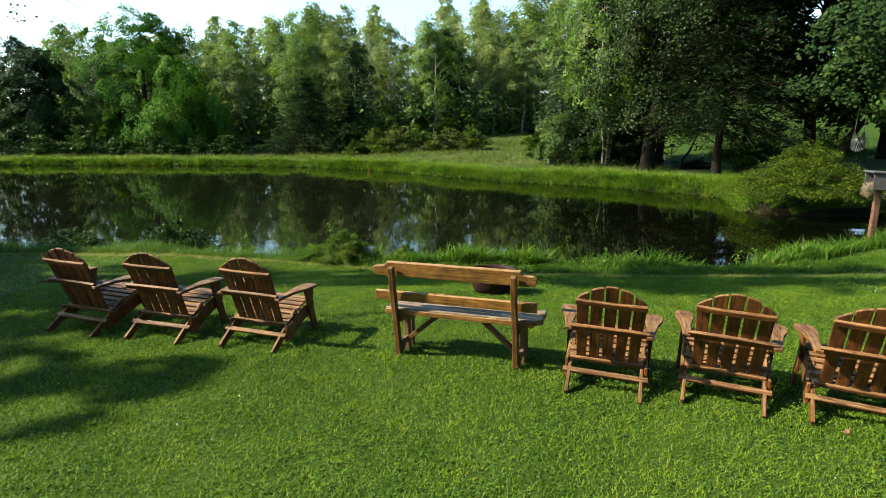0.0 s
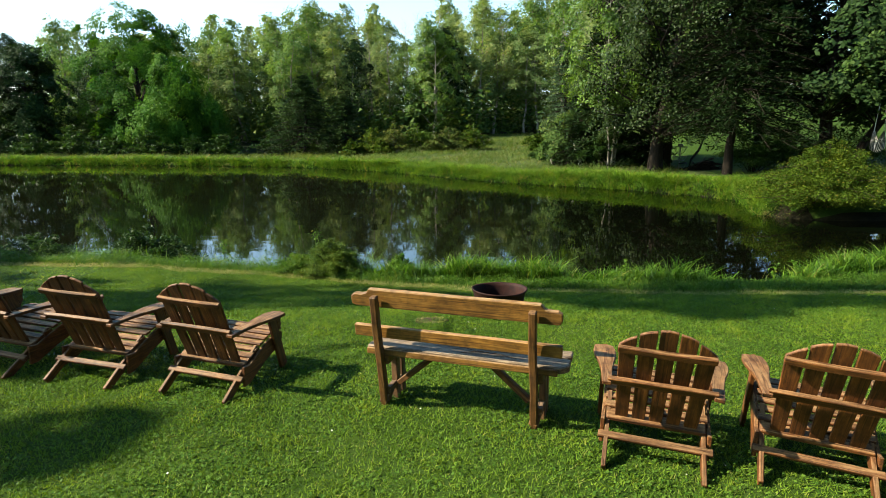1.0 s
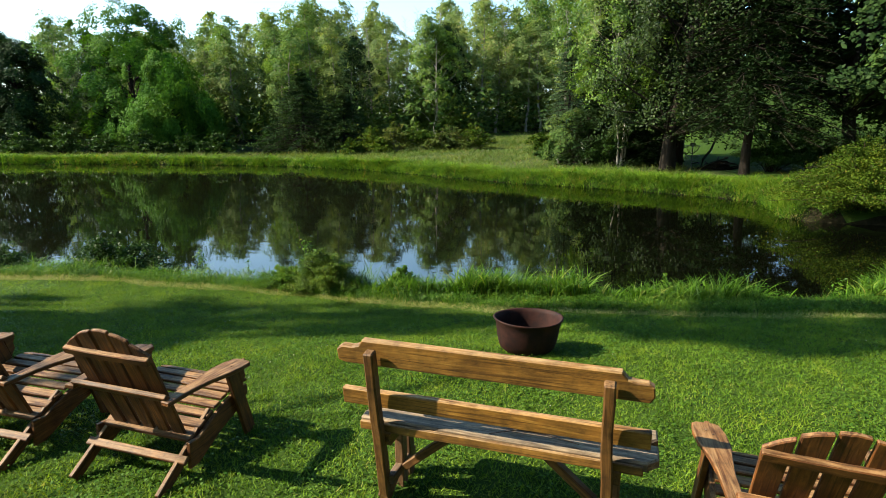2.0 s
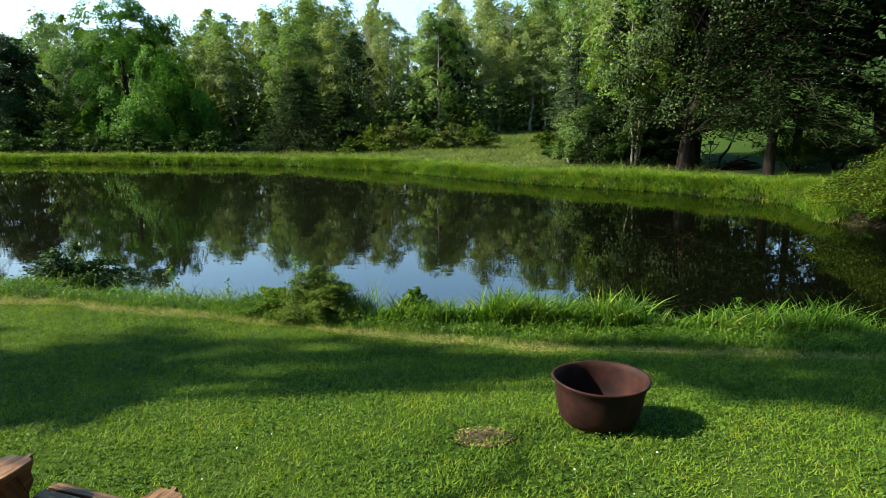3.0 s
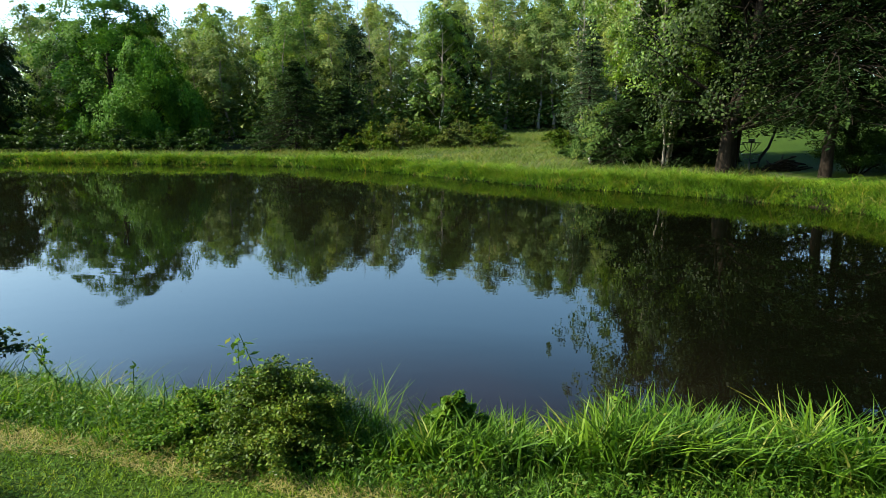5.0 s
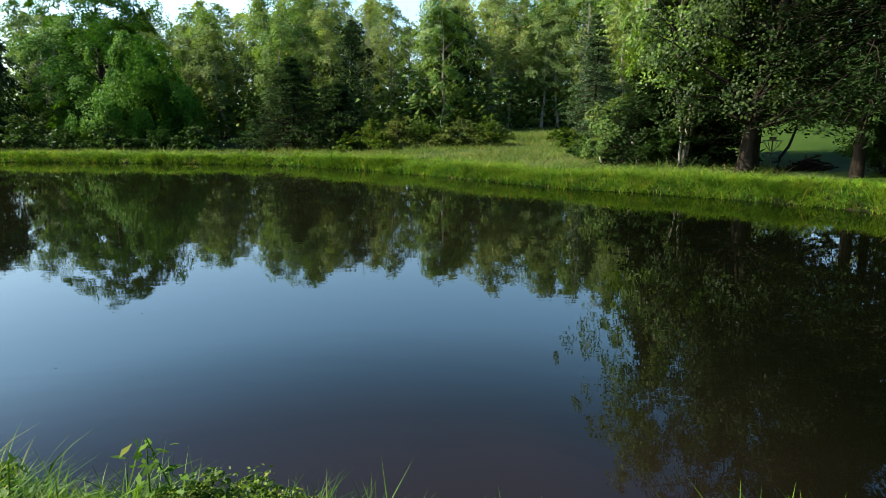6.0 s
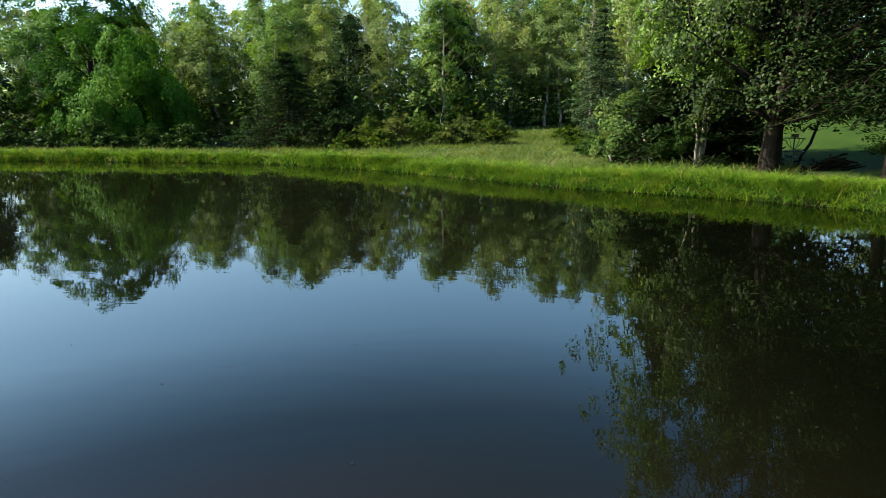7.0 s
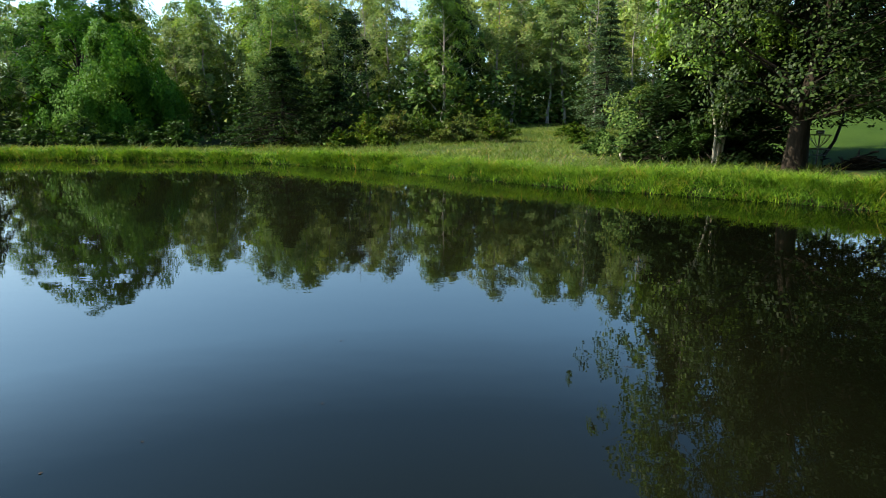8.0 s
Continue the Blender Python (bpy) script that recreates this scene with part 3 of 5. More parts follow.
def garden_bench():
    b = thing("garden_bench", "rustic honey-brown wooden bench with a greyed plank seat", "bench", pose(0.146, 4.682, 0, 0, 0, -18) @ Matrix.Diagonal((0.997, 1.0, 0.962, 1.0)))
    # top rail with stepped ends
    o = [(-0.735, -0.055), (-0.700, -0.066), (0.655, -0.066), (0.672, -0.035), (0.668, 0.010), (0.645, 0.026), (0.60, 0.026), (0.565, 0.034), (0.540, 0.066),
         (-0.605, 0.066), (-0.625, 0.036), (-0.66, 0.026), (-0.71, 0.026), (-0.74, 0.005)]
    lean = Vector((0, -0.13, 0.99)).normalized()
    def upright(x, y, z):
        n = Vector((1, 0, 0)).cross(lean)
        return Matrix.Translation((x, y, z)) @ Matrix((Vector((1, 0, 0)), lean, n)).transposed().to_4x4()
    part("top_rail", cut_board(o, 0.042, 0.006), HONEY, b, m=upright(0, -0.072, 0.822))
    part("lower_rail", beam(1.412, 0.088, 0.034, 0.005), HONEY, b, m=upright(-0.033, -0.030, 0.562))
    # the seat: two old planks, ends sawn on the slant
    for y0, y1 in ((-0.03, 0.132), (0.136, 0.275)):
        o = [(-0.655, y0), (0.665, y0), (0.715, y0 + 0.05), (0.715, y1), (-0.64, y1), (-0.66, y0 + 0.06)]
        part("seat_plank", cut_board(o, 0.048, 0.008), GREYED, b, "silver-grey weathered plank", m=pose(0, 0, 0.425))
    part("seat_edge", beam(1.30, 0.045, 0.018), HONEY, b, m=along((-0.65, -0.042, 0.415), (0.65, -0.042, 0.415), (0, 0, 1)))
    for x in (-0.535, 0.512):
        part("back_post", beam(0.86, 0.062, 0.048, 0.007, taper=0.85, wobble=0.008), POSTBROWN, b, m=along((x, -0.015, 0.0), (x - 0.018, -0.135, 0.85), (0, 1, 0)))
        part("foot_block", beam(0.12, 0.06, 0.05, 0.006), POSTBROWN, b, m=along((x - 0.005, -0.035, 0.012), (x + 0.01, 0.045, 0.10), (1, 0, 0)))
        for y in (0.10, 0.20):
            part("front_post", beam(0.405, 0.06, 0.045, 0.006), DARKWOOD, b, m=along((x + 0.03, y + 0.02, 0.0), (x + 0.03, y, 0.402), (0, 1, 0)))
        part("bearer", beam(0.34, 0.07, 0.04, 0.005), POSTBROWN, b, m=along((x + 0.03, -0.05, 0.365), (x + 0.03, 0.27, 0.365), (0, 0, 1)))
        s = 1 if x < 0 else -1
        part("brace", beam(0.40, 0.05, 0.04, 0.005), POSTBROWN, b, m=along((x + s * 0.05, 0.10, 0.12), (x + s * 0.36, 0.10, 0.395), (0, 1, 0)))
        part("spreader", beam(0.30, 0.05, 0.04, 0.005), DARKWOOD, b, m=along((x + 0.03, -0.02, 0.12), (x + 0.03, 0.26, 0.12), (0, 0, 1)))
    return b


garden_bench()
fork = thing("twig", "thin forked dead twig lying on the bench seat", "twig", pose(0.146, 4.682, 0, 0, 0, -18) @ Matrix.Diagonal((0.997, 1.0, 0.962, 1.0)))
a1 = tube([(-0.02, -0.01, 0.456), (0.10, 0.06, 0.459), (0.22, 0.06, 0.459), (0.38, 0.02, 0.457)], [0.002, 0.0035, 0.0035, 0.002], 5)
a2 = tube([(0.10, 0.06, 0.459), (0.00, 0.10, 0.458), (-0.08, 0.09, 0.456)], [0.003, 0.002, 0.0015], 5)
part("stem", raw_mesh("stem", *join([a1, a2]), DARKWOOD), None, fork)


def fire_kettle():
    k = thing("fire_kettle", "rusted cast-iron kettle fire pit on the lawn", "fire pit", pose(0.612, 6.81, float(land(0.612, 6.81)) - 0.012, 0, 0.6, 0) @ Matrix.Diagonal((1.0, 0.87, 1.10, 1.0)))
    prof = [(0.0, 0.010), (0.13, 0.012), (0.19, 0.024), (0.222, 0.052), (0.238, 0.09), (0.250, 0.15), (0.259, 0.21), (0.266, 0.246), (0.281, 0.262), (0.285, 0.272),
            (0.280, 0.279), (0.268, 0.274), (0.258, 0.246), (0.248, 0.19), (0.236, 0.115), (0.214, 0.07), (0.16, 0.042), (0.0, 0.036)]
    n = 64
    vs, fs = [], []
    for r, z in prof:
        for i in range(n):
            a = 2 * math.pi * i / n
            w = 1 + 0.012 * math.sin(2 * a + 0.6) + 0.006 * math.sin(5 * a)
            vs.append((max(r, 0.001) * w * math.cos(a), max(r, 0.001) * w * math.sin(a), z + 0.004 * math.sin(a * 2 + 1) * (z > 0.2)))
    for j in range(len(prof) - 1):
        for i in range(n):
            fs.append((j * n + i, j * n + (i + 1) % n, (j + 1) * n + (i + 1) % n, (j + 1) * n + i))
    me = raw_mesh("bowl", vs, np.array(fs), RUST)
    me.polygons.foreach_set("use_smooth", np.ones(len(fs), dtype=bool))
    part("bowl", me, None, k)
    for a in (0, 120, 240):
        bm = beam(0.07, 0.045, 0.035, 0.006, taper=0.7)
        part("leg", bm, RUST, k, m=along((0.16 * math.cos(radians(a)), 0.16 * math.sin(radians(a)), 0.045), (0.18 * math.cos(radians(a)), 0.18 * math.sin(radians(a)), -0.02), (0, 0.3, 1)))
    return k


fire_kettle()


# ---- grass ----
def stuff(name, pieces, mat, label, category):
    """One object of kind stuff from pieces of (verts, [faces...])."""
    vs, by, n = [], {}, 0
    for v, fs in pieces:
        for f in (fs if isinstance(fs, list) else [fs]):
            by.setdefault(f.shape[1], []).append(f + n)
        vs.append(v)
        n += len(v)
    me = raw_mesh(name, np.concatenate(vs), [np.concatenate(f) for f in by.values()], mat)
    return tagged(new(name, me), label, category, kind="stuff")


def on_land(xy):
    return np.column_stack([xy, land(xy[:, 0], xy[:, 1])])


def scatter(r, n, x0, x1, y0, y1, keep):
    xy = np.column_stack([r.uniform(x0, x1, n), r.uniform(y0, y1, n)])
    return xy[keep(xy[:, 0], xy[:, 1])]


def edge_y(x):
    """The near edge of the mown lawn."""
    return np.interp(x, [-9, -6.4, -4.5, -3.2, -2.1, -1.0, -0.6, 0.8, 1.7, 3.0, 4.5, 6.4, 8.5, 12], [10.0, 10.1, 9.88, 9.52, 9.27, 8.92, 8.83, 8.50, 8.40, 8.28, 8.22, 8.35, 9.4, 11.4])


def on_lawn(x, y):
    return (y < edge_y(x) + 0.22 + 0.06 * wiggle(x, y, 3)) & (np.abs(x) < 0.82 * y + 1.6 + 4 * (y > 7.5))


r = np.random.default_rng(11)
xy = scatter(r, 560000, -5.2, 5.2, 1.5, 10.5, on_lawn)
near_blades = blades(r, on_land(xy), 0.031 * (1 + 0.35 * wiggle(xy[:, 0], xy[:, 1], 5.3)), 0.0066, 0.5, 0.8, 0)
xy = scatter(r, 140000, -13, 9.5, 4.5, 11.2, lambda x, y: on_lawn(x, y) & (np.abs(x) > 5.2))
side_blades = blades(r, on_land(xy), 0.05, 0.012, 0.8, 1.2, 0)
xy = scatter(r, 70000, -18, 18, -10, 12, lambda x, y: (y < edge_y(x)) & ((np.abs(x) > 0.7 * y + 1.4) | (y < 1.7)) & (shore_distance(x, y) > 1.0))
outer_blades = blades(r, on_land(xy), 0.06, 0.03, 0.8, 1.2, 0)
stuff("lawn_grass", [near_blades, side_blades, outer_blades], LAWN_BLADE, "short mown lawn grass in sun and dappled shade", "grass")

xy = scatter(r, 190000, -5.5, 5.5, 1.5, 9.6, lambda x, y: on_lawn(x, y) & (wiggle(x * 1.7, y * 1.9, 1.0) + wiggle(x, y, 4.1) * 0.6 > r.uniform(-0.9, 1.2, len(x))))
p = on_land(xy) + np.column_stack([np.zeros((len(xy), 2)), r.uniform(0.012, 0.035, len(xy))])
stuff("clover", [leaves(r, p, 0.018, 0.015, 1.6)], CLOVER, "small clover leaves among the lawn grass", "clover")

xy = scatter(r, 1500, -5.5, 5.5, 1.5, 9.4, lambda x, y: on_lawn(x, y) & (wiggle(x, y, 0.9) > 0.2))
p = on_land(xy) + np.column_stack([np.zeros((len(xy), 2)), r.uniform(0.03, 0.045, len(xy))])
FLOWER = leafy("clover_flower", (0.45, 0.42, 0.36), (0.62, 0.60, 0.52), None, 0.2, 0.1)
stuff("clover_flowers", [leaves(r, p[:160], 0.012, 0.012, 1.0)], FLOWER, "scattered tiny white clover flowers in the lawn", "flowers")

# a scuffed bare patch by the kettle and a dry leaf on the lawn
def bare_patch(x, y, rx, ry, seed):
    rr = np.random.default_rng(seed)
    bm = bmesh.new()
    ring = []
    for i in range(40):
        a = i * math.pi / 20
        k = 1 + 0.30 * noise.noise(Vector((math.cos(a) * 2.2, math.sin(a) * 2.2, seed)))
        px, py = x + rx * k * math.cos(a), y + ry * k * math.sin(a)
        ring.append(bm.verts.new((px, py, float(land(px, py)) + 0.004)))
    mid = bm.verts.new((x, y, float(land(x, y)) + 0.017))
    for i in range(40):
        bm.faces.new((ring[i], ring[(i + 1) % 40], mid))
    tagged(part("bare_soil", bm, SOIL, None, "scuffed patch of bare brown soil in the lawn"), category="soil", kind="structure")
    n = 260
    a, d = rr.uniform(0, 2 * np.pi, n), rr.uniform(0, 1, n) ** 0.5
    spot = np.column_stack([x + rx * d * np.cos(a), y + ry * d * np.sin(a)])
    q = on_land(spot) + np.column_stack([np.zeros((n, 2)), np.full(n, 0.010)])
    stuff("dry_bits", [leaves(rr, q, 0.022, 0.006, 2.0)], STRAW, "bits of dry grass on the bare soil", "debris")


SOIL = rough_stuff("bare_soil", (0.050, 0.032, 0.020), (0.115, 0.075, 0.048), 14, c=(0.16, 0.11, 0.07), fine=90)
bare_patch(-0.08, 6.62, 0.17, 0.13, 3)
dry_leaf = thing("fallen_leaf", "curled dry orange-brown leaf lying on the lawn", "leaf", pose(2.64, 3.42, float(land(2.64, 3.42)) + 0.022, 12, -8, 35) @ Matrix.Scale(0.6, 4))
part("blade", cut_board([(-0.05, 0), (-0.02, -0.026), (0.02, -0.024), (0.055, 0), (0.02, 0.024), (-0.02, 0.026)], 0.003, 0.0, bend=lambda x: 6.0 * x * x), DRYLEAF, dry_leaf)
part("stalk", raw_mesh("stalk", *tube([(0.053, 0, 0.016), (0.08, 0.006, 0.03), (0.10, 0.008, 0.032)], [0.002, 0.0018, 0.0012], 5), DRYLEAF), None, dry_leaf)

# dried strip where the mower stops
xy = scatter(r, 420000, -8, 8.5, 8.0, 10.5, lambda x, y: np.abs(y - edge_y(x) - 0.06 + 0.05 * wiggle(x, y, 2)) < 0.13 + 0.05 * wiggle(x, y, 1.3))
stuff("dry_grass", [blades(r, on_land(xy[:30000]), 0.046, 0.0050, 0.9, 1.2, 0)], STRAW, "strip of dried cut grass along the bank", "grass")


def bank(x, y):
    d = shore_distance(x, y)
    return (d > -0.12) & (y > edge_y(x) - 0.02)


def tufts(r, n, x0, x1, y0, y1, keep, per, radius, length, wide, lean, segs, mound=None):
    c = scatter(r, n, x0, x1, y0, y1, keep)
    scale = r.uniform(0.38, 1.35, len(c))
    if mound:
        scale = scale * 0.35 + 0.75 * mound(c[:, 0], c[:, 1])
    base = np.repeat(c, per, axis=0) + r.normal(size=(len(c) * per, 2)) * radius
    scale = np.repeat(scale, per)
    return blades(r, on_land(base), length * scale, wide, lean, 0.5, segs)


# low plants between the lawn and the tall bank grass
def tussock(x, y):
    """Swells of the long grass on the near bank."""
    return np.clip(0.72 + 0.34 * np.sin(2.3 * x + 1.1 * np.sin(1.1 * x + y)) + 0.24 * np.sin(5.7 * x - 2.1 * y), 0.25, 1.25)


low = tufts(r, 15000, -9, 8.5, 8.1, 11.4, lambda x, y: (y > edge_y(x) + 0.10) & (y < edge_y(x) + 0.95), 11, 0.05, 0.105, 0.008, 0.7, 1)
back = lambda x, y, d0, d1: bank(x, y) & (shore_distance(x, y) > d0) & (shore_distance(x, y) < d1) & ~((x > 4.25) & (x < 5.2))
tall_right = tufts(r, 1500, -0.6, 11, 8.7, 14, lambda x, y: back(x, y, 0.48, 1.08), 38, 0.085, 0.38, 0.0175, 0.5, 3, tussock)
tall_mid = tufts(r, 300, -1.0, 1.6, 9.3, 10.4, lambda x, y: back(x, y, 0.58, 1.08), 34, 0.08, 0.38, 0.016, 0.4, 3, tussock)
tall_left = tufts(r, 1100, -9, -2.2, 9.6, 12.2, lambda x, y: bank(x, y) & (shore_distance(x, y) < 1.0) & (shore_distance(x, y) > 0.25), 22, 0.10, 0.27, 0.0095, 0.55, 3)
behind_bush = tufts(r, 30, -1.45, -0.95, 9.5, 9.95, lambda x, y: bank(x, y), 30, 0.07, 0.38, 0.008, 0.35, 3)
edge_low = tufts(r, 900, -9, 12, 9.3, 14, lambda x, y: bank(x, y) & (shore_distance(x, y) < 0.5) & ~((x > 4.3) & (x < 5.2)), 16, 0.09, 0.20, 0.010, 0.8, 2)
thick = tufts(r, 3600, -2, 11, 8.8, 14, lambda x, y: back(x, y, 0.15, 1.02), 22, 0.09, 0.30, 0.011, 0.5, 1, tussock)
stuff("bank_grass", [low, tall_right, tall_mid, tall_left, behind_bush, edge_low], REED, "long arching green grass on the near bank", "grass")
stuff("under_grass", [thick], UNDER_GRASS, "dense grass at the foot of the bank tufts, coloured dark as in shade", "grass")
stalks = tufts(r, 26, -0.5, 8, 9.3, 12, lambda x, y: bank(x, y) & (shore_distance(x, y) > 0.5) & (shore_distance(x, y) < 1.2), 3, 0.07, 0.62, 0.006, 0.5, 3)
stuff("grass_stalks", [stalks], STRAW, "a few tall dry grass stalks above the bank", "grass")

withered = tufts(r, 60, -0.8, 6, 8.9, 10.2, lambda x, y: back(x, y, 0.55, 1.05) & (wiggle(x, y, 1.7) > 0.35), 40, 0.05, 0.20, 0.006, 1.3, 2)
stuff("withered_grass", [withered], STRAW, "withered brown grass low in the bank tussocks", "grass")

# broad-leaved weeds along the lawn edge
xy = scatter(r, 150000, -9, 9.5, 8.3, 12.0, lambda x, y: (y > edge_y(x) + 0.14) & (y < edge_y(x) + np.where(x < -2.2, 1.4, 0.95)) & (shore_distance(x, y) > 0.15))
p = on_land(xy) + np.column_stack([np.zeros((len(xy), 2)), r.uniform(0.03, 0.15, len(xy)) * np.where(xy[:, 0] < -2.2, 1.7, 1.0) * (0.6 + 0.4 * wiggle(xy[:, 0], xy[:, 1], 2.7))])
xy = scatter(r, 30000, -1, 9, 8.8, 11.5, lambda x, y: back(x, y, 0.3, 1.08))
q = on_land(xy) + np.column_stack([np.zeros((len(xy), 2)), r.uniform(0.05, 0.34, len(xy)) * tussock(xy[:, 0], xy[:, 1])])
p = np.concatenate([p, q])
stuff("bank_weeds", [leaves(r, p, 0.032, 0.013, 0.7)], WEED, "leafy low weeds between lawn and bank grass", "weeds")

# the far bank and the meadow behind it
def far_side(x, y):
    return (y > 15.5) & (x > -45)


def hummock(x, y):
    """Swells and gaps in the grass along the far bank, from 0 to 1.3."""
    u = x - 0.6 * y
    return np.clip(0.62 + 0.42 * np.sin(1.7 * u + 1.6 * np.sin(0.53 * u)) + 0.25 * np.sin(4.3 * u + 0.8 * x) + 0.12 * np.sin(9.1 * u), 0.24, 1.3)


def far_tufts(n, d0, d1, x0, x1, y0, y1, per, radius, length, wide, lean, segs, mound=None):
    return tufts(r, n, x0, x1, y0, y1, lambda x, y: (shore_distance(x, y) > d0) & (shore_distance(x, y) < d1) & far_side(x, y), per, radius, length, wide, lean, segs, mound)


fringe = [far_tufts(1500, 0.2, 1.7, -4, 12.5, 17.8, 37, 90, 0.20, 0.44, 0.020, 1.3, 2), far_tufts(1400, 0.1, 1.0, -36, -3, 33, 42.5, 90, 0.24, 0.54, 0.036, 1.3, 1),
          far_tufts(900, -0.1, 0.40, -4, 12.5, 17.8, 37, 120, 0.16, 0.50, 0.020, 1.1, 1, hummock), far_tufts(1000, -0.1, 0.45, -36, -3, 33, 42.5, 110, 0.18, 0.52, 0.034, 1.1, 1, hummock),
          far_tufts(1500, -0.15, 0.9, -36, -3, 33, 42.5, 40, 0.18, 0.36, 0.030, 1.0, 1, hummock), far_tufts(4500, 0.5, 1.9, -36, -3, 33, 42.5, 9, 0.20, 0.24, 0.04, 0.7, 0),
          far_tufts(420, -0.15, 1.0, 8, 17, 18.0, 22.5, 60, 0.13, 0.40, 0.013, 0.9, 1, hummock), far_tufts(1300, 0.6, 1.9, 8, 17, 17.8, 22.5, 16, 0.12, 0.18, 0.014, 0.8, 0),
          far_tufts(2600, -0.15, 0.9, -4, 12.5, 21, 37, 50, 0.13, 0.36, 0.017, 1.0, 1, hummock), far_tufts(5200, 0.1, 1.2, -4, 12.5, 17.5, 37, 14, 0.12, 0.17, 0.02, 0.8, 0, hummock), far_tufts(5200, 0.6, 2.8, -4, 12.5, 21, 37, 20, 0.12, 0.22, 0.020, 0.8, 0, hummock)]
# shaded gaps along the far waterline, done with darker grass
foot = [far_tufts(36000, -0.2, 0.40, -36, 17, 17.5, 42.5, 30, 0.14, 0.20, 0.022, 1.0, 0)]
stuff("waterside_grass", foot, UNDER_GRASS, "matted grass at the far waterline, coloured dark as in shade", "grass")
brown = [far_tufts(2600, -0.15, 0.30, -30, 13, 17.5, 42, 26, 0.11, 0.26, 0.014, 1.3, 1)]
stuff("dead_grass", brown, STRAW, "withered brown grass hanging at the far waterline", "grass")
stuff("far_bank_grass", fringe, FAR_REED, "bright long grass fringing the far bank", "grass")
xy = scatter(r, 120000, -38, 16, 25, 62, lambda x, y: (shore_distance(x, y) > 1.2) & far_side(x, y) & (x < 10 + 0.15 * (y - 22)) & ((x > -12) | (y < 48)))
clump = tufts(r, 5200, -36, 15, 24, 56, lambda x, y: (shore_distance(x, y) > 1.2) & far_side(x, y) & (x < 10 + 0.15 * (y - 22)) & ((x > -12) | (y < 46)) & (wiggle(x, y, 0.5) > -0.2), 12, 0.16, 0.42, 0.04, 0.7, 0)
stuff("meadow_grass", [blades(r, on_land(xy[:40000]), 0.24, 0.045, 0.7, 0.7, 0), clump], MEADOW_GRASS, "rough pale meadow grass behind the pond", "grass")


# ---- trees and bushes ----
def crown_points(r, clumps, per, spread, flat=0.75):
    c = np.repeat(clumps, per, axis=0)
    k = np.repeat(np.asarray(spread), per)[:, None] if np.ndim(spread) else spread
    off = r.normal(size=c.shape) * k
    off[:, 2] *= flat
    return c + off


def sprays(r, centres, core, per, size, flat, hang):
    """Leaf places in flattened sprays that look away from the core of the crown, and the way each leaf faces; hang lets them droop."""
    n = len(centres)
    out = centres - core
    out /= np.linalg.norm(out, axis=1, keepdims=True) + 1e-9
    out[:, 2] += 0.45 - hang
    out += r.normal(size=(n, 3)) * 0.22
    out /= np.linalg.norm(out, axis=1, keepdims=True) + 1e-9
    o, k = np.repeat(out, per, axis=0), np.repeat(size, per)[:, None]
    d = r.normal(size=(n * per, 3))
    d *= r.uniform(0.0, 1.0, (n * per, 1)) ** 0.42 / np.linalg.norm(d, axis=1, keepdims=True)
    d -= o * (d * o).sum(1, keepdims=True) * (1 - flat)
    d[:, 2] *= 1 + 0.9 * hang
    sag = (d[:, 0] ** 2 + d[:, 1] ** 2) * (0.3 + hang)
    d[:, 2] -= sag
    return np.repeat(centres, per, axis=0) + d * k, o


def limb(r, p, q, r0, r1, sag=0.1, n=5, sides=5):
    p, q = np.asarray(p, float), np.asarray(q, float)
    t = np.linspace(0, 1, n)[:, None]
    pts = p + (q - p) * t + np.array([0, 0, 1.0]) * sag * np.linalg.norm(q - p) * (t * (1 - t)) * 2
    pts[1:-1] += r.normal(size=(n - 2, 3)) * 0.03 * np.linalg.norm(q - p)
    return tube(pts, np.linspace(r0, r1, n), sides)


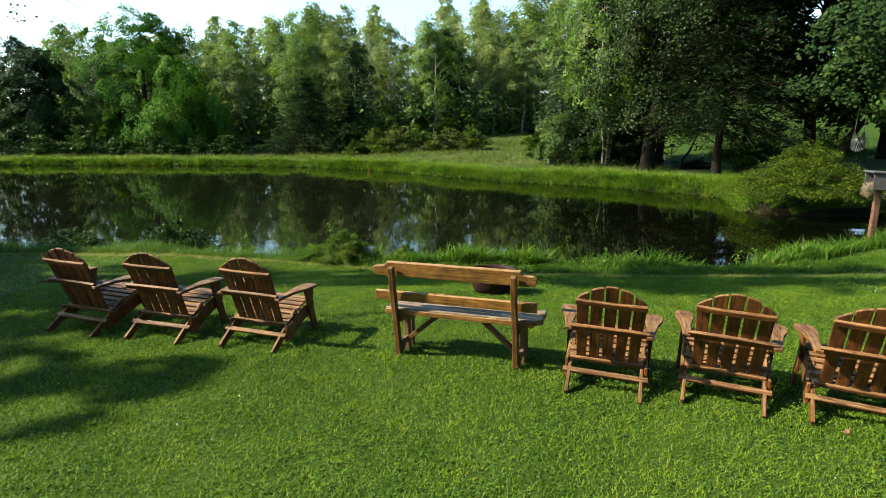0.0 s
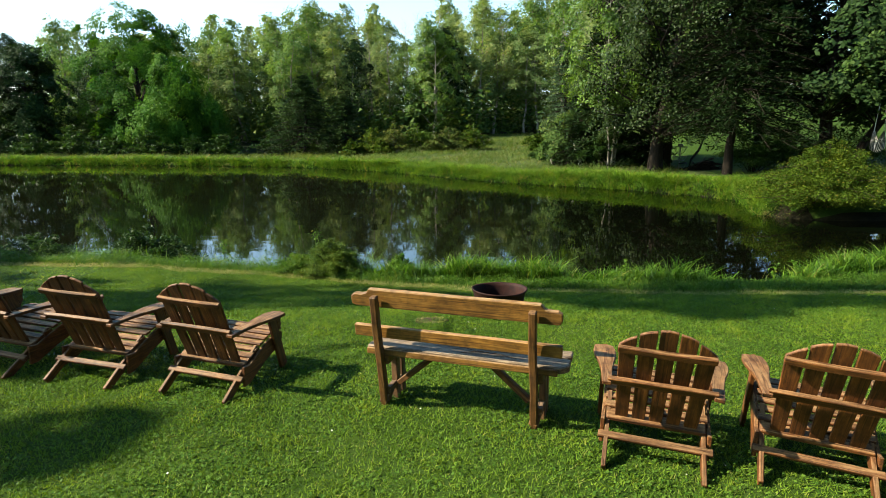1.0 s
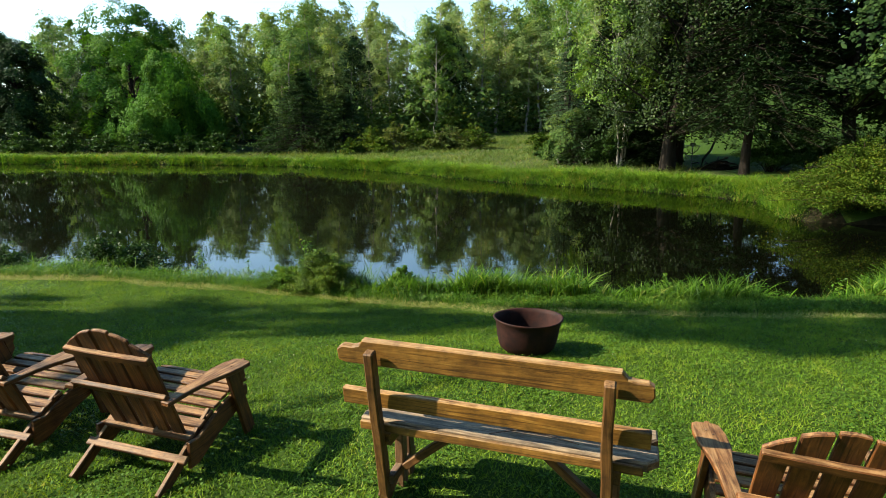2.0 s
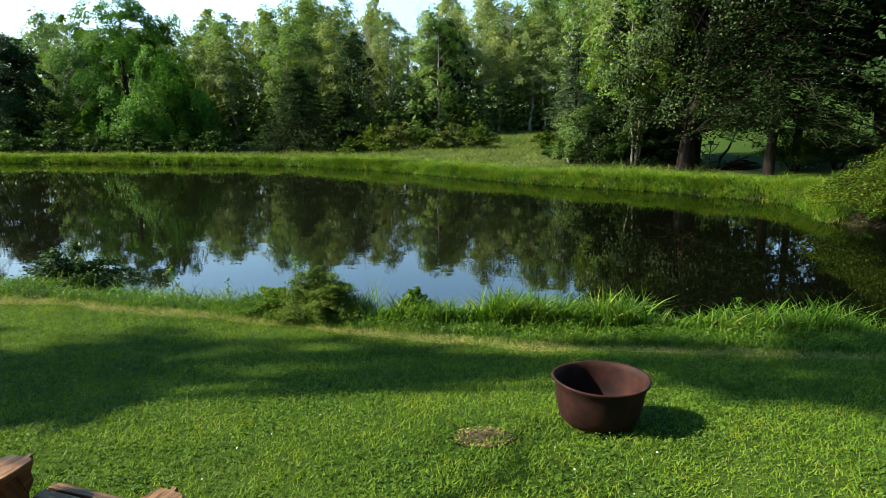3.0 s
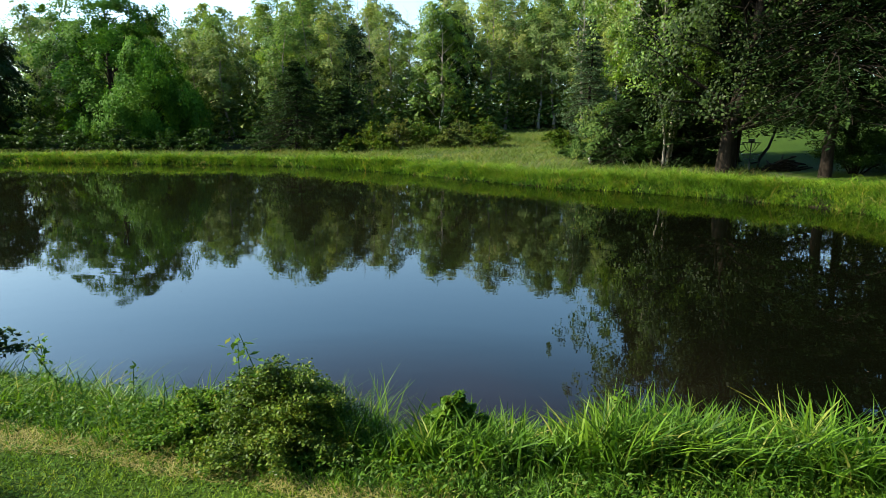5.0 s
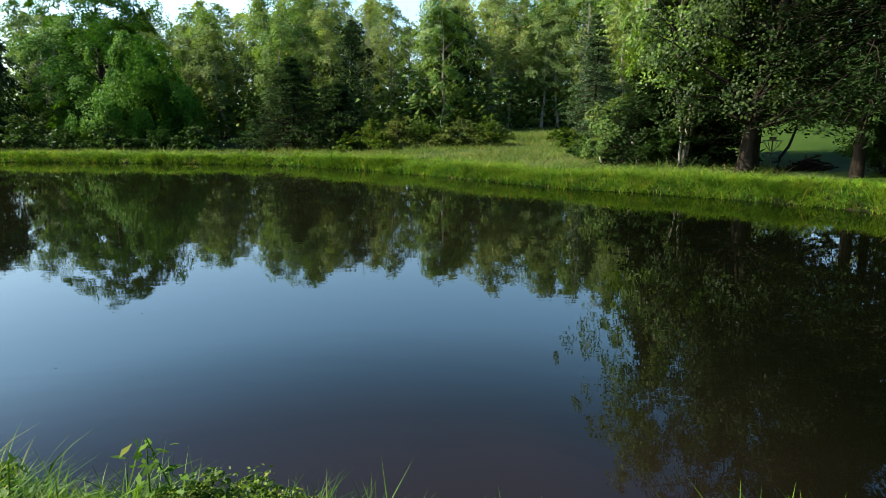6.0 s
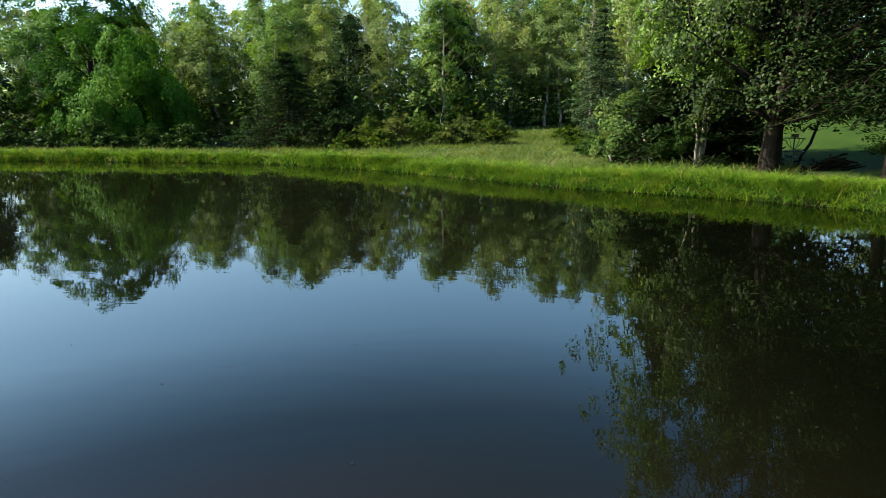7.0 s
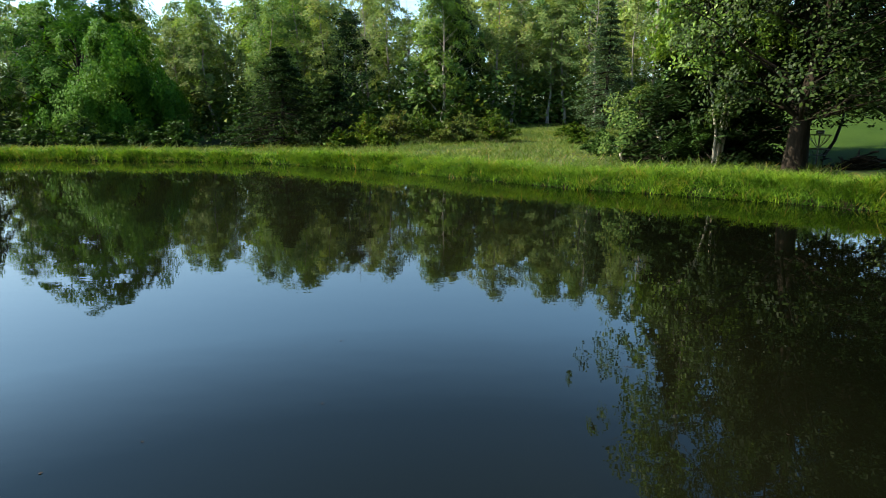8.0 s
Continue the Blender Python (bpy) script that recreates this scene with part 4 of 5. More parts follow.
def leafy_tree(seed, h, radius, base, trunk_r, clumps, per, leaf, leaf_mat, bark_mat, name="tree", label="", shape="round",
               spread=0.5, lean=(0, 0), droop=0.0, up=0.5, sides=9, limbs=None, flare=1.7, three=False, rag=0.2, inner=0.45, flat=0.42, hang=0.0):
    """A broad-leaved tree: flared tapering trunk, limbs out to clumps, and leaves round the clumps."""
    r = np.random.default_rng(seed)
    tree = thing(name, label, "tree")
    zs = np.array([0, 0.03, 0.09, 0.25, 0.45, 0.65, 0.85, 1.0]) * h * 0.93
    sway = np.cumsum(r.normal(size=(8, 2)) * 0.012 * h, axis=0) * np.array([[0], [0], [0], [1], [1], [1], [1], [1]])
    pts = np.column_stack([sway[:, 0] + lean[0] * zs, sway[:, 1] + lean[1] * zs, zs])
    pts[0, 2] = -0.25
    rad = trunk_r * np.array([flare, 1.25, 1.0, 0.86, 0.68, 0.46, 0.24, 0.06])
    wood_pieces = [tube(pts, rad, sides)]
    # limbs reach out to the crown's outline; each bears a few clumps of leaves
    n = limbs or max(10, clumps // 6)
    f = (np.arange(n) + r.uniform(0, 1, n)) / n
    if shape == "round":
        prof = np.sqrt(np.clip(1 - (2 * f - 0.85) ** 2 / 1.35, 0.04, 1))
    elif shape == "tall":
        prof = 0.22 + 0.78 * np.sin(np.pi * np.clip(0.86 * f + 0.14, 0, 1)) ** 0.8
    else:
        prof = np.sqrt(np.clip(1 - f ** 2.2, 0.05, 1))
    a = np.arange(n) * 2.399963 + r.normal(size=n) * 0.5
    k = np.clip(0.86 + rag * r.normal(size=n), 0.3, 1.4)
    z = base + f * (h - base) * 0.97
    tx, ty = np.interp(z, pts[:, 2], pts[:, 0]), np.interp(z, pts[:, 2], pts[:, 1])
    reach = radius * prof * k
    tips = np.column_stack([tx + np.cos(a) * reach, ty + np.sin(a) * reach, z])
    drop = 0.55 * reach + 0.3
    z0 = np.clip(z - drop, base * 0.7, 0.92 * h)
    roots = np.column_stack([np.interp(z0, pts[:, 2], pts[:, 0]), np.interp(z0, pts[:, 2], pts[:, 1]), z0])
    for i in range(n):
        lr = max(0.016, trunk_r * 0.26 * (1 - 0.6 * z0[i] / h))
        wood_pieces.append(limb(r, roots[i], tips[i], lr, lr * 0.2, 0.1, 4 if three else 5, 3 if three else 5))
    which = np.arange(clumps) % n
    t = r.uniform(inner, 1.06, clumps)[:, None]
    c = roots[which] + (tips[which] - roots[which]) * t + r.normal(size=(clumps, 3)) * radius * np.array([0.13, 0.13, 0.08])
    part("trunk", raw_mesh("trunk", *join(wood_pieces), bark_mat), None, tree)
    core = np.column_stack([np.interp(c[:, 2], pts[:, 2], pts[:, 0]), np.interp(c[:, 2], pts[:, 2], pts[:, 1]), c[:, 2] - 0.25 * radius])
    lp, look_out = sprays(r, c, core, per, spread * r.uniform(0.55, 1.35, clumps), flat, hang)
    lp[:, 2] = np.maximum(lp[:, 2], 0.25)
    part("crown", raw_mesh("crown", *leaves(r, lp, leaf, leaf * 0.62, up, droop, 0.15, three, look_out), leaf_mat), None, tree)
    return tree


def conifer(seed, h, radius, base, trunk_r, tiers, per_tier, per, leaf, leaf_mat, label, name="conifer_tree", category="tree", flare=1.3, lean=0.02, hang=0.22):
    r = np.random.default_rng(seed)
    tree = thing(name, label, category)
    pieces = [tube([(0, 0, -0.3), (0, 0, 0.25), (0, 0, h * 0.07), (lean * h * 0.3, 0, h * 0.2), (lean * h, 0, h * 0.5), (lean * h, 0.01 * h, h)], [trunk_r * flare, trunk_r * (0.45 + 0.55 * flare), trunk_r, trunk_r * 0.92, trunk_r * 0.6, 0.02], 10)]
    pts = []
    for i in range(tiers):
        f = (i + 0.5) / tiers
        z = base + f * (h - base)
        rr = radius * (1 - f) ** 0.8 + 0.12
        for j in range(per_tier):
            a = r.uniform(0, 2 * np.pi)
            L = rr * r.uniform(0.65, 1.15)
            tip = np.array([math.cos(a) * L, math.sin(a) * L, z - hang * L + 0.06 * r.normal()])
            start = np.array([0, 0, z + 0.05])
            pieces.append(limb(r, start, tip, 0.03 * (1 - f) + 0.01, 0.006, 0.05, 4, 4))
            t = r.uniform(0.15, 1, per)[:, None] ** 0.7
            q = start + (tip - start) * t
            off = r.normal(size=(per, 3)) * np.array([0.16, 0.16, 0.05]) * rr ** 0.5 * (1.2 - 0.5 * t)
            pts.append(q + off)
    part("trunk", raw_mesh("trunk", *join(pieces), BARK), None, tree)
    part("needles", raw_mesh("needles", *leaves(r, np.concatenate(pts), leaf, leaf * 0.3, 0.7, 0.5), leaf_mat), None, tree)
    return tree


def bush(seed, rx, ry, h, n, leaf, mat, label, name="bush", clumps=60, stems=14, up=0.5, group="", twig=None, tight=0.10, arch=1.0, low=0.16):
    """A shrub: stems that rise from one root and arch outwards, with leaves along their outer halves."""
    r = np.random.default_rng(seed)
    b = thing(name, label, "bush", group=group)
    a = np.arange(clumps) * 2.399963 + r.normal(size=clumps) * 0.4
    f = r.uniform(0, 1, clumps) ** 0.6
    out = np.column_stack([np.cos(a) * rx * f, np.sin(a) * ry * f])
    top = h * (1.0 - 0.62 * f ** 2.2) * r.uniform(0.32, 1.12, clumps) ** 0.8
    tip = np.column_stack([out * (1 + 0.18 * arch * f[:, None]), top * (1 - 0.30 * arch * f)])
    mid = np.column_stack([out * 0.55, top * 0.95])
    root = np.column_stack([out * 0.12, np.full(clumps, -0.04)])
    pieces = []
    for i in range(min(stems, clumps)):
        t = np.linspace(0, 1, 6)[:, None]
        pts = root[i] * (1 - t) ** 2 + 2 * mid[i] * t * (1 - t) + tip[i] * t * t
        pieces.append(tube(pts, np.linspace(0.016, 0.004, 6) * h ** 0.5, 4))
    part("stem_tangle", raw_mesh("stem_tangle", *join(pieces), twig or BARK), None, b)
    which = r.integers(0, clumps, n)
    t = r.uniform(low, 1.03, n)[:, None] ** 0.8
    p = root[which] * (1 - t) ** 2 + 2 * mid[which] * t * (1 - t) + tip[which] * t * t
    p = p + r.normal(size=(n, 3)) * tight * (rx + ry + h) / 3 * np.array([1, 1, 0.7]) * (0.45 + 0.75 * (1 - t))
    p[:, 2] = np.maximum(p[:, 2], 0.03)
    part("foliage", raw_mesh("foliage", *leaves(r, p, leaf, leaf * 0.55, up), mat), None, b)
    return b


def plant(ob, x, y, turn=0, sink=0.0, scale=None):
    if scale:
        ob.scale = scale if isinstance(scale, tuple) else (scale,) * 3
    ob.location = (x, y, float(land(x, y)) - sink)
    ob.rotation_euler = (0, 0, radians(turn))
    return ob


def again(ob, x, y, turn, scale):
    c = copy_thing(ob, pose(0, 0, 0))
    return plant(c, x, y, turn, 0.0, scale)


# bushes on the near bank
plant(bush(21, 0.48, 0.40, 0.55, 42000, 0.021, NEAR_BUSH, "rounded leafy yellow-green bush on the near bank", clumps=150, stems=26), -1.62, 9.55)
plant(bush(22, 0.46, 0.32, 0.30, 14000, 0.024, WEED, "low spreading leafy bush beside the rounded bush", clumps=90, stems=22), -2.12, 9.66)
plant(bush(23, 0.26, 0.25, 0.42, 5200, 0.05, WEED, "dense round green weed clump on the bank", clumps=50, stems=20), -0.62, 9.62)
plant(bush(24, 0.8, 0.6, 0.72, 10000, 0.05, DARK_BUSH, "dark leafy bush at the water's edge", clumps=70, stems=26), -5.1, 11.0)
plant(bush(25, 0.95, 0.65, 0.65, 9000, 0.05, DARK_BUSH, "dark low bush in the shade at the water's edge", clumps=70, stems=26), -7.2, 11.3)
# the big overhanging bush on the far bank
plant(bush(26, 1.9, 1.6, 1.85, 70000, 0.058, BUSH_LEAF, "large arching yellow-green bush overhanging the water", clumps=260, stems=110, twig=TWIG_BROWN, tight=0.085, low=0.12, arch=1.5), 11.0, 17.7, 0, 0.16)
plant(bush(27, 0.9, 0.8, 1.1, 6000, 0.07, BUSH_LEAF, "smaller yellow-green bush beside the large one", clumps=60, stems=20), 13.4, 16.6)

# right-hand group by the mown slope; leaf colours carry its sunlit side and shaded inside
plant(leafy_tree(31, 16, 4.1, 2.1, 0.27, 400, 110, 0.115, LEAF_GROVE_SHADED, BARK, "broadleaf_tree", "tall tree with a thick flared trunk and hanging leaves coloured dark as in shade", spread=0.62, limbs=90, shape="round", lean=(0.02, 0.0), droop=0.9, flare=1.4, hang=0.25, up=0.7), 9.85, 28.3)
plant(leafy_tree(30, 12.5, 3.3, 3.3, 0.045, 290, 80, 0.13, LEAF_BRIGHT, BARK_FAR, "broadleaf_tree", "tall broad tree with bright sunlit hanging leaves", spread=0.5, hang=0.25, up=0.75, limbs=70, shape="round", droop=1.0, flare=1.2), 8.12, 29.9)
plant(conifer(32, 16, 3.6, 2.15, 0.17, 32, 24, 74, 0.20, NEEDLE_SHADED, "tall dark hemlock beside the mown slope", "hemlock_tree", hang=0.3, flare=1.4, lean=0.03), 12.1, 26.0)
plant(conifer(28, 13.5, 3.2, 4.6, 0.16, 24, 18, 50, 0.30, NEEDLE_SHADED, "dark evergreen with a high crown beside the slope"), 14.6, 28.6)
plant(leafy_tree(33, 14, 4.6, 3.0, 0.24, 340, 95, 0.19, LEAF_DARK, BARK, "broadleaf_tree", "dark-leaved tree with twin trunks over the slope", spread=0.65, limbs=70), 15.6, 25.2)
plant(leafy_tree(34, 11, 4.2, 2.6, 0.16, 190, 80, 0.22, LEAF_MID, BARK, "broadleaf_tree", "leaning tree with large drooping leaves", spread=0.55, lean=(0.25, -0.1), limbs=44, droop=1.2), 16.3, 24.6)
plant(conifer(35, 9, 2.6, 0.9, 0.16, 22, 18, 45, 0.30, NEEDLE_SHADED, "dark dense evergreen behind the birch stems"), 8.6, 32.0)
plant(conifer(36, 11.5, 3.0, 2.4, 0.2, 28, 18, 40, 0.38, NEEDLE_SHADED, "tall dark evergreen between the broad trees"), 11.2, 30.5)
plant(conifer(37, 8.5, 2.4, 0.5, 0.14, 22, 13, 50, 0.22, NEEDLE_GREY, "young spruce at the meadow's edge"), 10.1, 51.0)
plant(leafy_tree(38, 2.8, 1.2, 0.3, 0.05, 90, 110, 0.10, LEAF_MID, BARK_PALE, "small_tree", "small leafy tree at the meadow edge of the grove", spread=0.4, limbs=30), 6.5, 32.6)
plant(conifer(39, 4.6, 2.2, 0.3, 0.1, 16, 16, 45, 0.27, NEEDLE_SHADED, "squat dark evergreen under the broad tree"), 8.0, 31.8)
plant(conifer(29, 5.2, 2.0, 0.2, 0.1, 18, 18, 45, 0.30, NEEDLE_SHADED, "dense dark evergreen behind the thick trunk"), 9.7, 31.6)
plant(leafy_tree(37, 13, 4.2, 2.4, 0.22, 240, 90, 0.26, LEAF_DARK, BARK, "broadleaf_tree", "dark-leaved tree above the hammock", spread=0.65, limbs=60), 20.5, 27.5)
for i, (bx, by, s) in enumerate([(6.6, 33.0, 0.9), (5.9, 35.2, 0.7), (8.9, 31.6, 0.8), (13.5, 26.6, 1.5), (15.0, 26.4, 1.7), (8.2, 30.9, 1.3), (16.6, 25.6, 1.6)]):
    plant(bush(40 + i, 1.1 * s, 1.0 * s, 1.5 * s, 13000, 0.075, DARK_BUSH, "dark undergrowth bush beneath the trees", "undergrowth", clumps=50, stems=16), bx, by)

# left-hand trees on the far bank
plant(leafy_tree(51, 6.8, 3.6, 0.3, 0.2, 330, 170, 0.17, LEAF_WILLOW, BARK, "willow_tree", "rounded willow with soft drooping foliage", shape="dome", spread=0.62, droop=1.6, limbs=60, three=True, hang=0.5, flat=0.5), -21.0, 49.0)
plant(leafy_tree(52, 11.6, 5.9, 0.6, 0.3, 330, 170, 0.20, LEAF_WILLOW, BARK, "broadleaf_tree", "tall airy light-green tree behind the willow", shape="round", spread=0.80, limbs=60, three=True), -26.5, 54.0)
plant(leafy_tree(53, 8.6, 3.2, 0.5, 0.2, 220, 130, 0.21, LEAF_DARK, BARK, "broadleaf_tree", "dark-green tree at the pond's far corner", spread=0.75, limbs=50, three=True), -34.0, 50.0)
plant(conifer(54, 6.0, 4.0, 0.3, 0.15, 18, 15, 54, 0.24, LEAF_DARK, "broad dark cedar on the far bank"), -10.8, 48.0)
plant(conifer(55, 4.4, 3.0, 0.2, 0.12, 15, 14, 54, 0.24, LEAF_DARK, "squat dark evergreen beside the cedar"), -7.6, 47.5)
plant(leafy_tree(56, 10.5, 2.8, 1.6, 0.12, 150, 80, 0.22, LEAF_BRIGHT, BARK_PALE, "slender_tree", "slender bright-green tree with a pale crooked trunk", shape="tall", spread=0.65, limbs=50), -0.8, 59.0)
for i, (bx, by, rx, hh) in enumerate([(-5.2, 45.5, 1.2, 1.9), (-3.6, 45.2, 1.5, 2.3), (-1.6, 45.5, 1.6, 2.1), (0.5, 45.0, 1.6, 1.9), (2.3, 45.3, 1.4, 2.0), (-0.4, 44.4, 1.1, 1.4), (-4.4, 44.2, 0.9, 1.2)]):
    plant(bush(60 + i, rx, 1.2, hh, 4200, 0.14, OLIVE_LEAF if i % 2 else BUSH_LEAF, "olive-green shrub along the meadow's far edge", "meadow_shrub", clumps=60, stems=20, group="meadow shrubs", twig=DEADWOOD), bx, by)
for i, (bx, by, rx, hh) in enumerate([(-6.6, 44.6, 0.9, 1.2), (-16.5, 46.0, 1.6, 1.6), (-25, 46, 1.8, 1.8), (-31, 45.5, 2.0, 1.8), (-13.4, 47.5, 1.6, 1.9), (-19.0, 46.2, 1.9, 1.5), (-22.0, 45.6, 1.8, 1.9), (-28.0, 46.0, 2.0, 2.4), (-34.5, 45.0, 2.2, 2.4), (-38.5, 44.5, 2.2, 2.2), (-9.8, 48.2, 1.3, 1.5), (6.8, 43.0, 0.8, 0.6), (7.6, 48.5, 1.2, 0.9)]):
    plant(bush(70 + i, rx, 1.0, hh, 2400, 0.19, DARK_BUSH if bx < -10 else BUSH_LEAF, "shrub at the foot of the far trees", "shrub", clumps=50, stems=16), bx, by)

# the woods behind: a handful of kinds, repeated
WOODS = "trees of the woods"
kinds = [
    leafy_tree(81, 16, 2.7, 5.0, 0.15, 120, 54, 0.25, LEAF_FAR, BARK_FAR, "woodland_tree", "tall slim woodland tree with foliage paled as by haze", shape="tall", spread=0.85, limbs=34, three=True, rag=0.34, inner=0.35),
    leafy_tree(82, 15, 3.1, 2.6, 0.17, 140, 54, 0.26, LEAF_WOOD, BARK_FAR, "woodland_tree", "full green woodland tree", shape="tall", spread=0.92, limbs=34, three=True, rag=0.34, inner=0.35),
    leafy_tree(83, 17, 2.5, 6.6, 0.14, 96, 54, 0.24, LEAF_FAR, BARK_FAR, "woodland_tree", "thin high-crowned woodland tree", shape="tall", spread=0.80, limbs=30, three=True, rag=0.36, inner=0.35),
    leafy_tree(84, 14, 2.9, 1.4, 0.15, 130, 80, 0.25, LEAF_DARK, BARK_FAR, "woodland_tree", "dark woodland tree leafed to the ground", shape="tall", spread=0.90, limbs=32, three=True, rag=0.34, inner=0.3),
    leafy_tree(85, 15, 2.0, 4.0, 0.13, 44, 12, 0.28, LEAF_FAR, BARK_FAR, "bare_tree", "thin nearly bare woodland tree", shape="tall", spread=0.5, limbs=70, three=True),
    leafy_tree(86, 15, 3.2, 3.0, 0.16, 90, 34, 0.44, LEAF_FAR, BARK_FAR, "woodland_tree", "woodland tree paled as by haze at the back of the woods", shape="tall", spread=0.95, limbs=24, three=True, rag=0.34, inner=0.3),
    leafy_tree(87, 14, 3.0, 1.4, 0.16, 90, 34, 0.46, LEAF_DARK, BARK_FAR, "woodland_tree", "dark woodland tree at the back of the woods", shape="tall", spread=0.95, limbs=24, three=True, rag=0.34, inner=0.3),
]
for k in kinds:
    tagged(k, group=WOODS)
used = set()
r = np.random.default_rng(5)
spots = []
for row, (y0, n, x0, x1) in enumerate([(63, 21, -27, 18), (70, 27, -36, 24), (80, 31, -50, 32), (94, 24, -60, 42), (108, 22, -70, 56)]):
    for i in range(n):
        x = x0 + (x1 - x0) * (i + 0.5) / n + r.normal() * 0.7
        y = y0 + r.normal() * 2.0
        # the notch of sky between the left trees and the woods
        if -0.425 < (x + 0.5) / y < -0.395:
            continue
        spots.append((x, y, row))
HEIGHTS = [16, 15, 17, 14, 15, 15, 14]
# how high the treetops stand against the sky, by bearing from the lawn
TOPS = [(-0.70, 0.129), (-0.64, 0.138), (-0.37, 0.152), (-0.269, 0.156), (-0.259, 0.181), (-0.201, 0.182), (-0.191, 0.146), (-0.176, 0.174), (-0.096, 0.176),
        (-0.085, 0.168), (-0.031, 0.168), (-0.020, 0.190), (0.091, 0.184), (0.102, 0.172), (0.128, 0.172), (0.140, 0.210), (0.201, 0.239)]
for i, (x, y, row) in enumerate(spots):
    k = int(r.choice([0, 1, 2, 3, 4], p=[0.28, 0.24, 0.26, 0.05, 0.17]))
    if -0.09 < x / y < -0.03 and row > 1:
        k = 4
    elif row > 2:
        k = 5 if k < 4 else k
    top = 2.0 + y * 0.008 + y * float(np.interp(x / y, [b for b, _ in TOPS], [e for _, e in TOPS])) - float(land(x, y))
    s = top * float(r.uniform(*((0.68, 1.0), (0.74, 1.02), (0.78, 1.02), (0.86, 1.06), (0.92, 1.10))[row])) / HEIGHTS[k]
    wide = min(max(s * 1.1, 0.8), 1.05)
    if k not in used:
        used.add(k)
        plant(kinds[k], x, y, float(r.uniform(0, 360)), 0.0, (wide, wide, s))
    else:
        again(kinds[k], x, y, float(r.uniform(0, 360)), (wide, wide, s))
for k, spot in ((5, (44, 92)), (6, (38, 90)), (3, (52, 88)), (4, (-66, 96)), (0, (58, 92)), (1, (64, 88)), (2, (70, 84))):
    if k not in used:
        plant(kinds[k], *spot)
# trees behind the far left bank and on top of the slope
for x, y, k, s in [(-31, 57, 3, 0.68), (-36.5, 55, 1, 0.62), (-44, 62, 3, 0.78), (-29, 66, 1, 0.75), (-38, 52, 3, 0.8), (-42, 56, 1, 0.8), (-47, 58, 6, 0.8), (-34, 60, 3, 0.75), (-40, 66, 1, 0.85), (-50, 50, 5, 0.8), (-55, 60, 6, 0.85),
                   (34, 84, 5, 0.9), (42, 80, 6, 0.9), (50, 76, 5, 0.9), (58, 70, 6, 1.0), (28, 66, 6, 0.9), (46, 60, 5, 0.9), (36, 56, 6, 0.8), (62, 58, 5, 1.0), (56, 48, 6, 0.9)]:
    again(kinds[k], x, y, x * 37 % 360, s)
xy = scatter(r, 9000, -60, 40, 56, 78, lambda x, y: (y > 58 + 0.04 * np.abs(x)) & ~((x > 4) & (y < 61)))
p = on_land(xy) + np.column_stack([np.zeros((len(xy), 2)), 0.3 + 3.6 * r.uniform(0, 1, len(xy)) ** 1.4])
p = crown_points(r, p, 9, 0.6)
stuff("woodland_undergrowth", [leaves(r, p, 0.45, 0.3, 0.5, 0, 0, True)], LEAF_MID, "dark leafy undergrowth at the foot of the woods", "undergrowth")

# trees beside and behind the lawn: their shade falls across it
shade = leafy_tree(91, 11.0, 2.0, 3.0, 0.16, 140, 52, 0.29, LEAF_MID, BARK, "shade_tree", "slim leafy tree beside the lawn casting shade", spread=0.42, limbs=40, shape="tall")
plant(shade, -15.0, 7.0, 0, 0, (0.46, 0.38, 1.60))
again(shade, -14.3, 3.72, 120, (0.62, 0.62, 0.90))
again(shade, -17.2, 8.1, 300, (1.1, 1.1, 0.75))
again(shade, -16.8, 7.3, 40, (0.42, 0.42, 1.18))
again(shade, -13.3, 5.2, 150, (0.8, 0.8, 0.72))
again(shade, -16.2, 6.6, 260, (0.72, 0.72, 0.95))
again(shade, -12.7, 6.35, 10, (0.95, 0.95, 0.74))
again(shade, -21.0, 9.4, 200, (1.1, 1.1, 1.0))
again(shade, -19.5, 6.1, 75, (1.0, 1.0, 1.10))
again(shade, -19.5, 3.0, 20, (1.1, 1.1, 1.0))
plant(leafy_tree(92, 17.2, 0.7, 13.2, 0.17, 56, 42, 0.24, LEAF_MID, BARK, "shade_tree", "tall tree with a small high crown beside the lawn", spread=0.30, limbs=22), -14.0, 6.4)
# unseen trees added behind and beside the lawn to block low sky light
for x, y, k, s in [(-30, -8, 5, 0.9), (-24, -12, 6, 1.0), (-16, -11, 5, 1.1), (-10, -10, 6, 1.15), (-4, -11, 5, 1.2), (2, -9, 6, 1.2), (7, -11, 5, 1.2), (12, -8, 6, 1.2), (17, -6, 5, 1.1), (16, 0, 6, 1.0),
                   (20, 4, 5, 1.0), (24, 9, 6, 1.0), (-33, 2, 6, 0.9), (-36, 10, 5, 0.9), (36, 14, 6, 0.9)]:
    again(kinds[k], x, y, x * 53 % 360, (s * 1.3, s * 1.3, s))

